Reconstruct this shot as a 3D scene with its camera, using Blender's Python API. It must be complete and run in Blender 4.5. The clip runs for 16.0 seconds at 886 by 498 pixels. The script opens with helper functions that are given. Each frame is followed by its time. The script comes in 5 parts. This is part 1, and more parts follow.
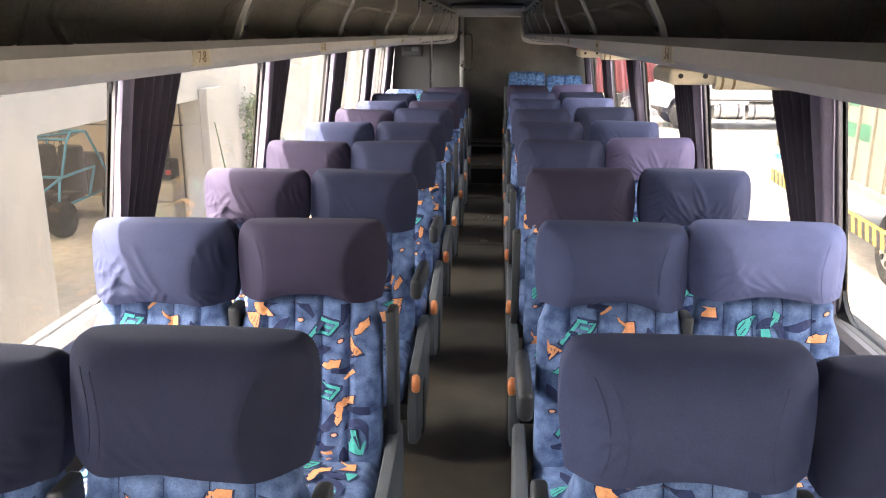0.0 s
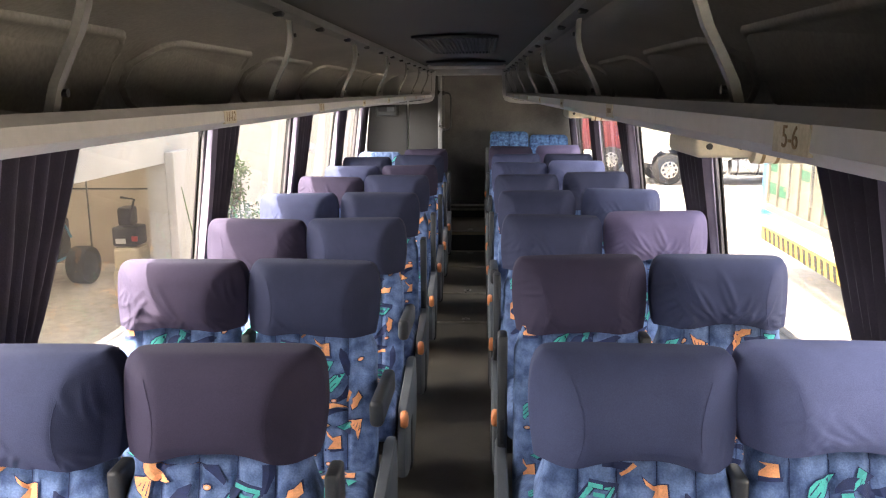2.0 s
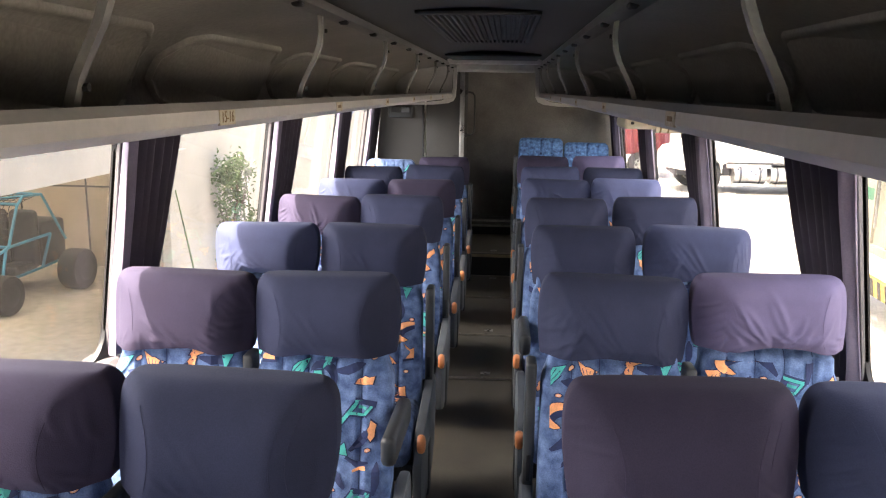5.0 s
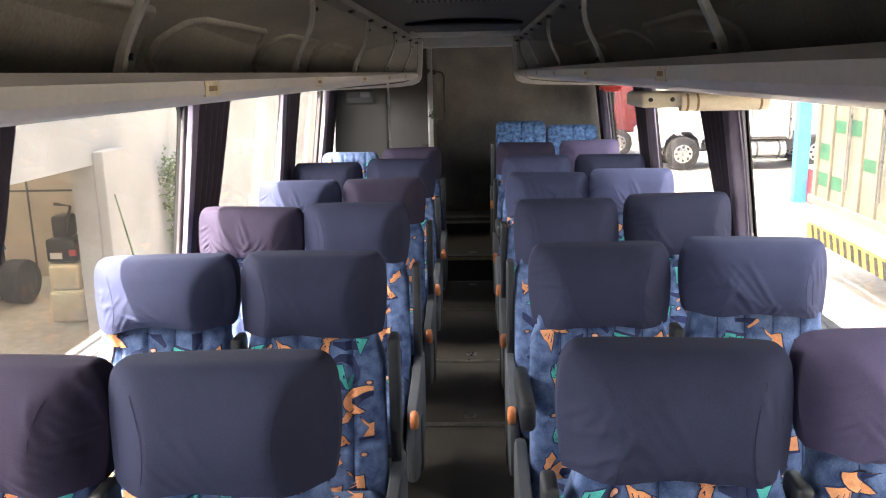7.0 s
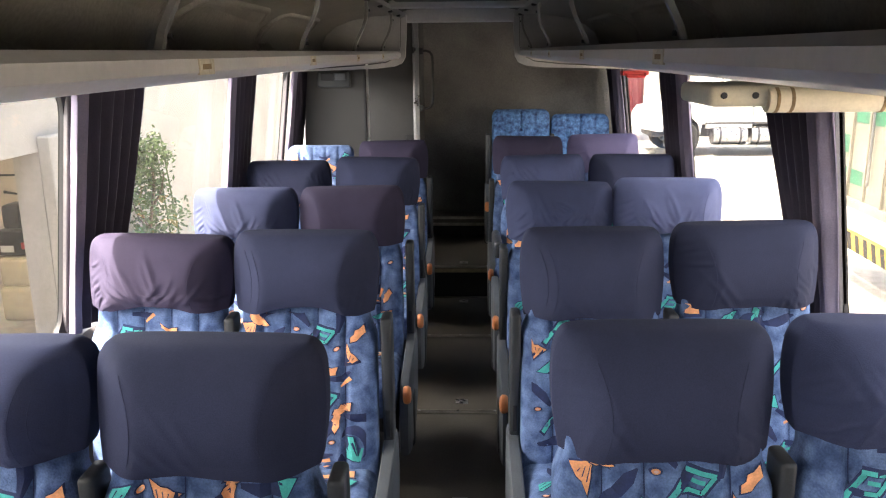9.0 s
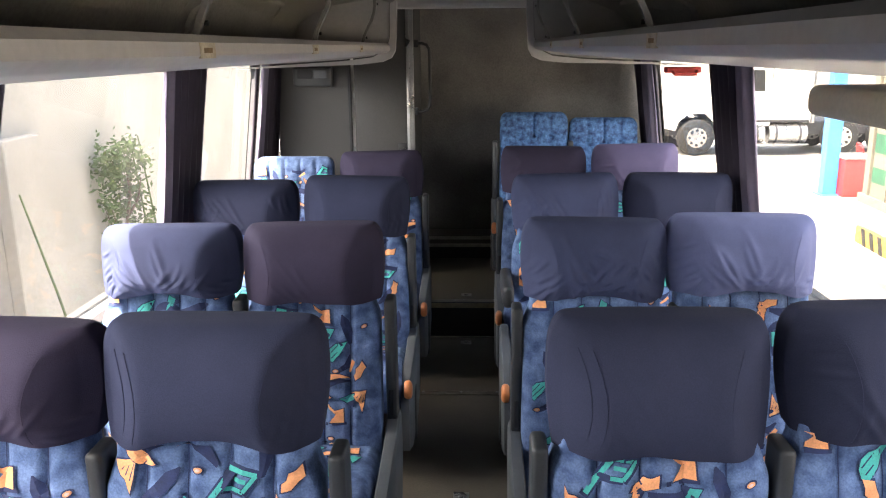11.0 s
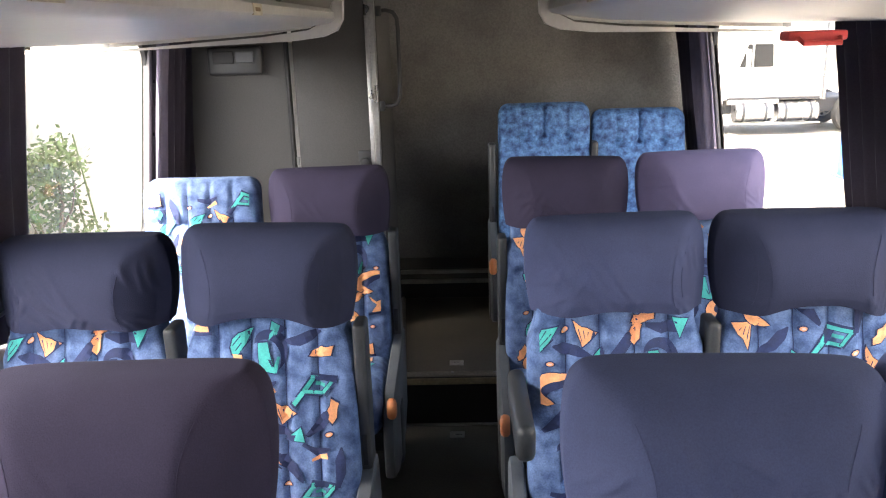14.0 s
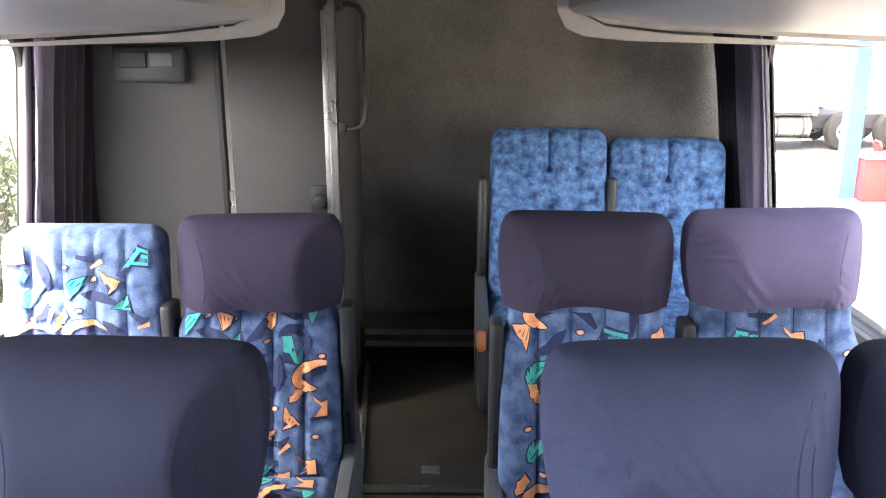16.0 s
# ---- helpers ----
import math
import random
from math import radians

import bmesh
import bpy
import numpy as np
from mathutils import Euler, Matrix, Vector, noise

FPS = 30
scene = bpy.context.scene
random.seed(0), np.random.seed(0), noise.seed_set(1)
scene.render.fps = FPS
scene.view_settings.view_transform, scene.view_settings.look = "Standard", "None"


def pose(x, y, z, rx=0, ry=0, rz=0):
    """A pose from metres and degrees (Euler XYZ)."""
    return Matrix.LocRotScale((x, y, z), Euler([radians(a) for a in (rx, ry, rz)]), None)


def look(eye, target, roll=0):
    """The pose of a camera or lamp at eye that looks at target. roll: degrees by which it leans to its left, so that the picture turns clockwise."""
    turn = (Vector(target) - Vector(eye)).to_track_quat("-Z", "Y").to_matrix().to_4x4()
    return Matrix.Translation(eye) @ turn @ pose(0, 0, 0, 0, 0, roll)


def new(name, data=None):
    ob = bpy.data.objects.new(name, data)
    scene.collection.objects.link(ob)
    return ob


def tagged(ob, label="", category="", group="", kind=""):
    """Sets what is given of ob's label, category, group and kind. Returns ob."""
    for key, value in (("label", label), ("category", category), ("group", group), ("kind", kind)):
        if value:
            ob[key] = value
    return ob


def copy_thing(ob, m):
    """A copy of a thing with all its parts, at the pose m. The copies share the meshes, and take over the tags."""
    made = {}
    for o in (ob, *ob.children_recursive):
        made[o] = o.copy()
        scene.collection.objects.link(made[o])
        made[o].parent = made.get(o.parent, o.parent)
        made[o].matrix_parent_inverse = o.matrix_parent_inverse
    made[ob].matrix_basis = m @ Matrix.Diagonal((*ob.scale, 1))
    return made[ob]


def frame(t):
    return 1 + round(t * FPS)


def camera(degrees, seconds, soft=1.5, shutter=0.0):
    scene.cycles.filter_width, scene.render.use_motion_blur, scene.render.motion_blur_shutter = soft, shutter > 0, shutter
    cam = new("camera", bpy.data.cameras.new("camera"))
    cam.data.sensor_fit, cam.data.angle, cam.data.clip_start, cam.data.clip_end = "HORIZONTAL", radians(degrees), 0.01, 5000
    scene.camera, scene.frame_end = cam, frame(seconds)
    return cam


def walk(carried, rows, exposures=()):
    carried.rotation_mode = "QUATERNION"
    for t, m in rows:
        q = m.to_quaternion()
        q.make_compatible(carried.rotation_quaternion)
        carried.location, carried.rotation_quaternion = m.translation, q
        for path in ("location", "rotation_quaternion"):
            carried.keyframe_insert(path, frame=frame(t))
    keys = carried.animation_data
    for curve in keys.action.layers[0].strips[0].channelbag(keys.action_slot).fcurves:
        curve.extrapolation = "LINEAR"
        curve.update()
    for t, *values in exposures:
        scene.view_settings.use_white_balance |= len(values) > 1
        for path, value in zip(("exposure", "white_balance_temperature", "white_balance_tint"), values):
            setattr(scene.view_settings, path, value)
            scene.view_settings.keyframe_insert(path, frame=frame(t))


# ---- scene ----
cam = camera(58.0, 16.0, 1.15)
PATH = [
    (0, (0.157, 0.18, 1.548), (0.028, 2.106, 1.025), 0.2),
    (0.5, (0.119, 0.325, 1.536), (0.014, 2.258, 1.033), -0.1),
    (1, (0.103, 0.469, 1.547), (0.04, 2.412, 1.079), -0.6),
    (1.5, (0.136, 0.633, 1.546), (0.059, 2.589, 1.136), -0.2),
    (2, (0.169, 0.791, 1.555), (0.077, 2.751, 1.167), -0.3),
    (2.5, (0.15, 0.986, 1.557), (0.044, 2.948, 1.185), 0.2),
    (3, (0.126, 1.189, 1.55), (-0.008, 3.142, 1.141), -1.4),
    (3.5, (0.137, 1.366, 1.55), (0.014, 3.321, 1.151), -0.7),
    (3.7, (0.151, 1.439, 1.553), (0.019, 3.396, 1.163), 0.3),
    (5.8, (0.149, 2.186, 1.559), (0.001, 4.141, 1.162), 0.9),
    (6, (0.148, 2.275, 1.556), (0.033, 4.229, 1.146), 1.6),
    (6.5, (0.115, 2.526, 1.543), (0.011, 4.484, 1.148), 0.4),
    (7, (0.117, 2.757, 1.526), (0.029, 4.708, 1.096), -1.2),
    (7.5, (0.143, 2.983, 1.528), (0.05, 4.934, 1.097), -0.7),
    (8, (0.144, 3.221, 1.54), (0.048, 5.172, 1.109), 0.3),
    (8.5, (0.111, 3.446, 1.532), (0.047, 5.395, 1.085), -0.1),
    (8.7, (0.109, 3.522, 1.53), (0.046, 5.467, 1.067), -0.3),
    (10.8, (0.104, 4.391, 1.517), (0.041, 6.325, 1.011), -1.2),
    (11, (0.124, 4.48, 1.51), (0.043, 6.418, 1.022), -0.6),
    (11.5, (0.136, 4.636, 1.511), (0.029, 6.57, 1.012), 0.4),
    (12, (0.121, 4.871, 1.506), (0.015, 6.809, 1.023), -0.2),
    (12.5, (0.112, 5.055, 1.503), (0.087, 6.987, 0.985), -0.4),
    (13, (0.145, 5.305, 1.492), (0.099, 7.232, 0.96), -0.7),
    (13.5, (0.173, 5.5, 1.483), (0.128, 7.42, 0.925), -0.7),
    (14, (0.139, 5.765, 1.459), (0.07, 7.693, 0.928), -1.8),
    (14.5, (0.122, 5.935, 1.458), (0.121, 7.859, 0.912), -1.4),
    (15, (0.156, 6.147, 1.451), (0.12, 8.077, 0.929), -0.3),
    (15.5, (0.168, 6.316, 1.442), (0.08, 8.24, 0.903), -0.1),
    (16, (0.135, 6.54, 1.454), (0.114, 8.47, 0.931), -0.0),
]
EXPOSURES = [(0, 4.87, 7100, 12), (3.5, 4.82, 7100, 12), (6, 4.86, 7050, 12), (7.5, 4.74, 7000, 11), (12, 4.82, 6850, 10), (13.5, 5.15, 6800, 11), (14.5, 5.22, 6800, 11), (16, 5.45, 6700, 11)]
walk(cam, [(t, look(eye, target, roll)) for t, eye, target, roll in PATH], EXPOSURES)

# ---- world and sun ----
SUN = Vector((-0.41, -0.20, 0.92)).normalized()
world = bpy.data.worlds.new("world")
scene.world = world
world.use_nodes = True
wn = world.node_tree
sky = wn.nodes.new("ShaderNodeTexSky")
sky.sky_type = "NISHITA"
sky.sun_disc = False
sky.dust_density = 7.0
sky.sun_elevation = math.asin(SUN.z)
sky.sun_rotation = math.atan2(SUN.x, SUN.y)
wn.nodes["Background"].inputs["Strength"].default_value = 0.15
wn.links.new(sky.outputs["Color"], wn.nodes["Background"].inputs["Color"])
sun = new("sun", bpy.data.lights.new("sun", "SUN"))
sun.data.energy, sun.data.angle, sun.data.color = 1.3, radians(0.5), (1.0, 0.95, 0.88)
sun.matrix_world = look(SUN * 30, (0, 0, 0))
# added area lamps outside the side windows, out of sight, filling in for skylight
for side, power, away, down in ((-1, 15.5, 2.2, 0.41), (1, 6.0, 1.6, 1.7)):
    lamp = new("window_fill", bpy.data.lights.new("window_fill", "AREA"))
    lamp.data.shape, lamp.data.size, lamp.data.size_y = "RECTANGLE", 9.0, 0.40
    lamp.data.energy, lamp.data.color = power, (0.95, 0.96, 1.0)
    eye = Vector((0.057 + side * away, 3.6, 1.72))
    lamp.matrix_world = look(eye, eye - Vector((side, 0, down)))

# ---- materials ----


def mat(name, color, rough=0.6, metal=0.0, vary=0.15, scale=8.0, fine=120.0, bump=0.1, sheen=0.0, tone=None, spec=0.5, rand=0.0):
    """A surface with large stains and fine grain; tone: the second colour that the stains run to."""
    m = bpy.data.materials.new(name)
    m.use_nodes = True
    nt = m.node_tree
    b = nt.nodes["Principled BSDF"]
    co = nt.nodes.new("ShaderNodeTexCoord")
    n1, n2 = nt.nodes.new("ShaderNodeTexNoise"), nt.nodes.new("ShaderNodeTexNoise")
    n1.inputs["Scale"].default_value, n1.inputs["Detail"].default_value = scale, 5
    n2.inputs["Scale"].default_value, n2.inputs["Detail"].default_value = fine, 3
    for n in (n1, n2):
        nt.links.new(co.outputs["Object"], n.inputs["Vector"])
    ramp = nt.nodes.new("ShaderNodeValToRGB")
    lo, hi = ramp.color_ramp.elements
    lo.position, hi.position = 0.3, 0.72
    tone = tone or tuple(c * (1 - vary) for c in color)
    lo.color, hi.color = (*tone, 1), (*(min(1, c * (1 + 0.6 * vary)) for c in color), 1)
    nt.links.new(n1.outputs["Fac"], ramp.inputs["Fac"])
    grain = nt.nodes.new("ShaderNodeMix")
    grain.data_type, grain.blend_type = "RGBA", "MULTIPLY"
    grain.inputs["Factor"].default_value = min(1.0, vary * 1.6)
    gr = nt.nodes.new("ShaderNodeMapRange")
    gr.inputs["From Min"].default_value, gr.inputs["From Max"].default_value = 0.3, 0.7
    gr.inputs["To Min"].default_value, gr.inputs["To Max"].default_value = 0.6, 1.15
    nt.links.new(n2.outputs["Fac"], gr.inputs["Value"])
    nt.links.new(ramp.outputs["Color"], grain.inputs["A"])
    nt.links.new(gr.outputs["Result"], grain.inputs["B"])
    col = grain.outputs["Result"]
    if rand:
        info, hsv, rr = nt.nodes.new("ShaderNodeObjectInfo"), nt.nodes.new("ShaderNodeHueSaturation"), nt.nodes.new("ShaderNodeMapRange")
        rr.inputs["To Min"].default_value, rr.inputs["To Max"].default_value = 1 - rand, 1 + rand
        nt.links.new(info.outputs["Random"], rr.inputs["Value"])
        nt.links.new(rr.outputs["Result"], hsv.inputs["Value"])
        nt.links.new(col, hsv.inputs["Color"])
        col = hsv.outputs["Color"]
    nt.links.new(col, b.inputs["Base Color"])
    rg = nt.nodes.new("ShaderNodeMapRange")
    rg.inputs["To Min"].default_value, rg.inputs["To Max"].default_value = max(0.02, rough - 0.12), min(1, rough + 0.12)
    nt.links.new(n1.outputs["Fac"], rg.inputs["Value"])
    nt.links.new(rg.outputs["Result"], b.inputs["Roughness"])
    b.inputs["Metallic"].default_value = metal
    b.inputs["Specular IOR Level"].default_value = spec
    if sheen:
        b.inputs["Sheen Weight"].default_value, b.inputs["Sheen Roughness"].default_value = sheen, 0.4
        b.inputs["Sheen Tint"].default_value = (*(min(1, c * 3 + 0.2) for c in color), 1)
    if bump:
        bp = nt.nodes.new("ShaderNodeBump")
        bp.inputs["Strength"].default_value, bp.inputs["Distance"].default_value = bump, 0.004
        nt.links.new(n2.outputs["Fac"], bp.inputs["Height"])
        nt.links.new(bp.outputs["Normal"], b.inputs["Normal"])
    return m


def glass(name, tint):
    m = bpy.data.materials.new(name)
    m.use_nodes = True
    nt = m.node_tree
    nt.nodes.remove(nt.nodes["Principled BSDF"])
    clear, gloss, mix, fres = (nt.nodes.new("ShaderNode" + k) for k in ("BsdfTransparent", "BsdfGlossy", "MixShader", "Fresnel"))
    dust, film, spots, ramp = (nt.nodes.new("ShaderNode" + k) for k in ("BsdfTranslucent", "MixShader", "TexNoise", "MapRange"))
    spots.inputs["Scale"].default_value, spots.inputs["Detail"].default_value = 3.0, 6
    ramp.inputs["To Min"].default_value, ramp.inputs["To Max"].default_value = 0.0008, 0.006
    dust.inputs["Color"].default_value = (0.85, 0.80, 0.72, 1)
    nt.links.new(spots.outputs["Fac"], ramp.inputs["Value"])
    nt.links.new(ramp.outputs["Result"], film.inputs["Fac"])
    clear.inputs["Color"].default_value = (*tint, 1)
    gloss.inputs["Roughness"].default_value = 0.03
    fres.inputs["IOR"].default_value = 1.12
    nt.links.new(fres.outputs["Fac"], mix.inputs["Fac"])
    nt.links.new(clear.outputs["BSDF"], film.inputs[1])
    nt.links.new(dust.outputs["BSDF"], film.inputs[2])
    nt.links.new(film.outputs["Shader"], mix.inputs[1])
    nt.links.new(gloss.outputs["BSDF"], mix.inputs[2])
    nt.links.new(mix.outputs["Shader"], nt.nodes["Material Output"].inputs["Surface"])
    return m


def sheet(name, color):
    """Milky plastic that lets daylight through."""
    m = bpy.data.materials.new(name)
    m.use_nodes = True
    nt = m.node_tree
    nt.nodes.remove(nt.nodes["Principled BSDF"])
    tr = nt.nodes.new("ShaderNodeBsdfTranslucent")
    tr.inputs["Color"].default_value = (*color, 1)
    nt.links.new(tr.outputs["BSDF"], nt.nodes["Material Output"].inputs["Surface"])
    return m


MILKY = sheet("milky_roof_sheet", (0.42, 0.40, 0.36))
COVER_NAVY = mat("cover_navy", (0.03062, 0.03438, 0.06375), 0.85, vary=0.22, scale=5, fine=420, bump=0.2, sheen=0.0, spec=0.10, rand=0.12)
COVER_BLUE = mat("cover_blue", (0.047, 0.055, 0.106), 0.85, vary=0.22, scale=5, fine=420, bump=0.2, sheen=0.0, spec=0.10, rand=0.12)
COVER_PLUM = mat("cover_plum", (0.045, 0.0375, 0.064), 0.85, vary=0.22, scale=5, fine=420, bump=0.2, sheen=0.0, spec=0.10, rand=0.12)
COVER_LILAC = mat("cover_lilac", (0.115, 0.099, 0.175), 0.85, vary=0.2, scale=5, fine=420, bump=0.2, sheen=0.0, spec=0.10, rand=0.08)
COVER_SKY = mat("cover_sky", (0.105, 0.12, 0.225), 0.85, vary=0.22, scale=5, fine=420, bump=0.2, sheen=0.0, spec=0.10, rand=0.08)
SEAM = mat("seam_thread", (0.04375, 0.0425, 0.075), 0.9, vary=0.1, bump=0)
FABRIC = mat("printed_velour", (0.150, 0.222, 0.395), 0.8, vary=0.40, scale=26, fine=260, bump=0.35, sheen=0.08, spec=0.2, tone=(0.046, 0.080, 0.175))
ORANGE = mat("print_orange", (0.925, 0.3875, 0.175), 0.85, vary=0.25, scale=40, fine=300, bump=0.15)
TEAL = mat("print_teal", (0.0625, 0.45, 0.4), 0.85, vary=0.25, scale=40, fine=300, bump=0.15)
NAVY = mat("print_navy", (0.02, 0.0325, 0.1), 0.85, vary=0.3, scale=40, fine=300, bump=0.15)
PINK = mat("print_pink", (0.875, 0.575, 0.475), 0.85, vary=0.2, scale=30, fine=300, bump=0.1)
BLUE_VELVET = mat("mottled_velvet", (0.088, 0.195, 0.39), 0.8, vary=0.6, scale=34, fine=120, bump=0.5, sheen=0.06, tone=(0.004, 0.022, 0.095))
ARM = mat("grey_arm_plastic", (0.095, 0.104, 0.112), 0.45, vary=0.2, scale=10, fine=260, bump=0.08)
ARM_DARK = mat("dark_arm_plastic", (0.034, 0.036, 0.038), 0.42, vary=0.25, scale=10, fine=260, bump=0.08)
KNOB = mat("orange_knob_plastic", (0.85, 0.30, 0.11), 0.4, vary=0.15, scale=30, fine=200, bump=0.03)
BLACK = mat("black_rubber", (0.012, 0.012, 0.013), 0.55, vary=0.3, scale=8, fine=200, bump=0.05)
RACK = mat("rack_plastic", (0.43, 0.415, 0.40), 0.40, vary=0.10, scale=5, fine=60, bump=0.04)
RACK_IN = mat("rack_inner", (0.315, 0.298, 0.272), 0.42, vary=0.3, scale=3, fine=90, bump=0.08)
RIB = mat("rack_rib", (0.165, 0.158, 0.148), 0.35, metal=0.3, vary=0.2, scale=10, fine=150, bump=0.04)
CARPET = mat("grey_carpet", (0.160, 0.152, 0.142), 0.95, vary=0.3, scale=4, fine=130, bump=0.9, spec=0.2)
PANEL = mat("grey_panel", (0.055, 0.0525, 0.0495), 0.7, vary=0.2, scale=3, fine=160, bump=0.3)
CEIL = mat("ceiling_cloth", (0.088, 0.085, 0.080), 0.9, vary=0.14, scale=2.5, fine=200, bump=0.25, spec=0.2)
LINO = mat("floor_vinyl", (0.086, 0.077, 0.060), 0.38, vary=0.4, scale=5, fine=140, bump=0.12)
STRIP = mat("floor_strip", (0.36, 0.34, 0.3), 0.35, metal=0.7, vary=0.3, scale=14, fine=160, bump=0.06)
YELLOW = mat("worn_yellow", (0.48, 0.32, 0.06), 0.6, vary=0.45, scale=25, fine=120, bump=0.1)
NOSING = mat("worn_nosing", (0.30, 0.25, 0.15), 0.55, vary=0.4, scale=25, fine=120, bump=0.1)
CHROME = mat("dull_metal", (0.42, 0.42, 0.42), 0.3, metal=0.9, vary=0.2, scale=10, fine=120, bump=0.03)
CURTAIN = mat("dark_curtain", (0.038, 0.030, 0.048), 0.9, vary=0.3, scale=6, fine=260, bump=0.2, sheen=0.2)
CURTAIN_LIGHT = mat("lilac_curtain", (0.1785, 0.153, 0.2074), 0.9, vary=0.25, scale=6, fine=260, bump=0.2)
PILLAR = mat("grey_pillar", (0.125, 0.116, 0.122), 0.55, vary=0.2, scale=6, fine=130, bump=0.08)
SIDE = mat("side_trim", (0.102, 0.096, 0.0936), 0.7, vary=0.3, scale=5, fine=130, bump=0.3)
CREAM = mat("cream_plastic", (0.66, 0.59, 0.45), 0.45, vary=0.12, scale=6, fine=120, bump=0.03)
LABEL = mat("paper_label", (0.54, 0.48, 0.36), 0.8, vary=0.25, scale=30, fine=200, bump=0.05)
INK = mat("label_ink", (0.24, 0.16, 0.08), 0.8, vary=0.3, scale=40, bump=0)
GLASS = glass("window_glass", (0.240, 0.238, 0.224))
CLEAR_GLASS = glass("windscreen_glass", (0.62, 0.63, 0.61))
WHITE_WALL = mat("white_render", (0.44, 0.415, 0.37), 0.85, vary=0.16, scale=1.2, fine=30, bump=0.3)
BOUNCE_WALL = mat("bounce_wall_paint", (0.72, 0.70, 0.65), 0.85, vary=0.16, scale=0.6, fine=12, bump=0.2)
BEIGE = mat("beige_wall", (0.50, 0.44, 0.36), 0.85, vary=0.16, scale=1.2, fine=30, bump=0.2)
CONCRETE = mat("concrete_yard", (0.50, 0.475, 0.43), 0.85, vary=0.3, scale=0.5, fine=9, bump=0.4)
TYRE = mat("tyre_rubber", (0.022, 0.022, 0.023), 0.75, vary=0.3, scale=10, fine=60, bump=0.2)
TRUCK_WHITE = mat("truck_white", (0.74, 0.74, 0.72), 0.35, vary=0.08, scale=1.5, fine=20, bump=0.02)
TRUCK_RED = mat("truck_red", (0.17, 0.03, 0.035), 0.4, vary=0.15, scale=2, fine=20, bump=0.02)
CHASSIS = mat("chassis_grey", (0.055, 0.055, 0.06), 0.6, vary=0.3, scale=3, fine=30, bump=0.1)
BLUE_PAINT = mat("blue_paint", (0.06, 0.28, 0.72), 0.45, vary=0.15, scale=3, fine=40, bump=0.05)
CYAN_PAINT = mat("cyan_paint", (0.04, 0.28, 0.46), 0.4, vary=0.15, scale=3, fine=40, bump=0.03)
RED = mat("red_plastic", (0.58, 0.05, 0.05), 0.5, vary=0.15, scale=5, fine=50, bump=0.03)
BOX_PAINT = mat("box_paint", (0.22, 0.205, 0.165), 0.6, vary=0.22, scale=1.5, fine=20, bump=0.1)
GREEN = mat("green_paint", (0.035, 0.15, 0.085), 0.6, vary=0.3, scale=4, fine=30, bump=0.05)
LEAF = mat("leaf", (0.12, 0.18, 0.06), 0.55, vary=0.5, scale=4, fine=30, bump=0.1)
BARK = mat("bark", (0.16, 0.12, 0.08), 0.9, vary=0.3, scale=10, fine=50, bump=0.5)
DARK_METAL = mat("dark_metal", (0.03, 0.03, 0.034), 0.5, metal=0.4, vary=0.3, scale=6, fine=60, bump=0.05)

# ---- mesh helpers ----


def finish(name, bm, materials, smooth=True):
    me = bpy.data.meshes.new(name)
    bm.normal_update()
    bm.to_mesh(me)
    bm.free()
    for m in materials if isinstance(materials, (list, tuple)) else [materials]:
        me.materials.append(m)
    if smooth:
        me.polygons.foreach_set("use_smooth", [True] * len(me.polygons))
        me.set_sharp_from_angle(angle=radians(42))
    return me


def part(name, bm, material, parent=None, label="", smooth=True):
    """One mesh object, under a thing or a part."""
    ob = new(name, finish(name, bm, material, smooth))
    if parent:
        ob.parent = parent
    if label:
        ob["label"] = label
    return ob


def thing(name, label, category, group="", kind="", at=None):
    ob = new(name)
    ob.empty_display_size = 0.1
    tagged(ob, label, category, group, kind)
    if at is not None:
        ob.matrix_basis = at
    return ob


def structure(name, bm, material, label="", smooth=False):
    ob = part(name, bm, material, None, "", smooth)
    return tagged(ob, label or name.replace("_", " "), name.split("_")[0], "", "structure")


def box(bm, a, b, bevel=0.0, seg=2, m=None, index=0):
    """A box from corner a to corner b, its edges rounded."""
    r = bmesh.ops.create_cube(bm, size=1)
    vs = r["verts"]
    bmesh.ops.scale(bm, vec=[abs(q - p) for p, q in zip(a, b)], verts=vs)
    bmesh.ops.translate(bm, vec=[(p + q) / 2 for p, q in zip(a, b)], verts=vs)
    if m:
        bmesh.ops.transform(bm, matrix=m, verts=vs)
    fs = list({f for v in vs for f in v.link_faces})
    for f in fs:
        f.material_index = index
    if bevel:
        es = list({e for v in vs for e in v.link_edges})
        r = bmesh.ops.bevel(bm, geom=es, offset=bevel, segments=seg, profile=0.5, affect="EDGES")
        for f in r["faces"]:
            f.material_index = index
    return bm


def tube(bm, pts, r, n=8, caps=True, index=0):
    """A round bar along points; r may be one radius or one for each point."""
    pts = [Vector(p) for p in pts]
    rs = r if isinstance(r, (list, tuple)) else [r] * len(pts)
    rings, up = [], None
    for i, p in enumerate(pts):
        d = (pts[min(i + 1, len(pts) - 1)] - pts[max(i - 1, 0)]).normalized()
        if up is None:
            up = d.orthogonal().normalized()
        up = (up - d * up.dot(d)).normalized()
        side = d.cross(up)
        rings.append([bm.verts.new(p + rs[i] * (up * math.cos(a) + side * math.sin(a))) for a in (2 * math.pi * k / n for k in range(n))])
    for a, b in zip(rings, rings[1:]):
        for k in range(n):
            f = bm.faces.new((a[k], a[(k + 1) % n], b[(k + 1) % n], b[k]))
            f.material_index = index
    if caps:
        for ring in (rings[0][::-1], rings[-1]):
            bm.faces.new(ring).material_index = index
    return bm


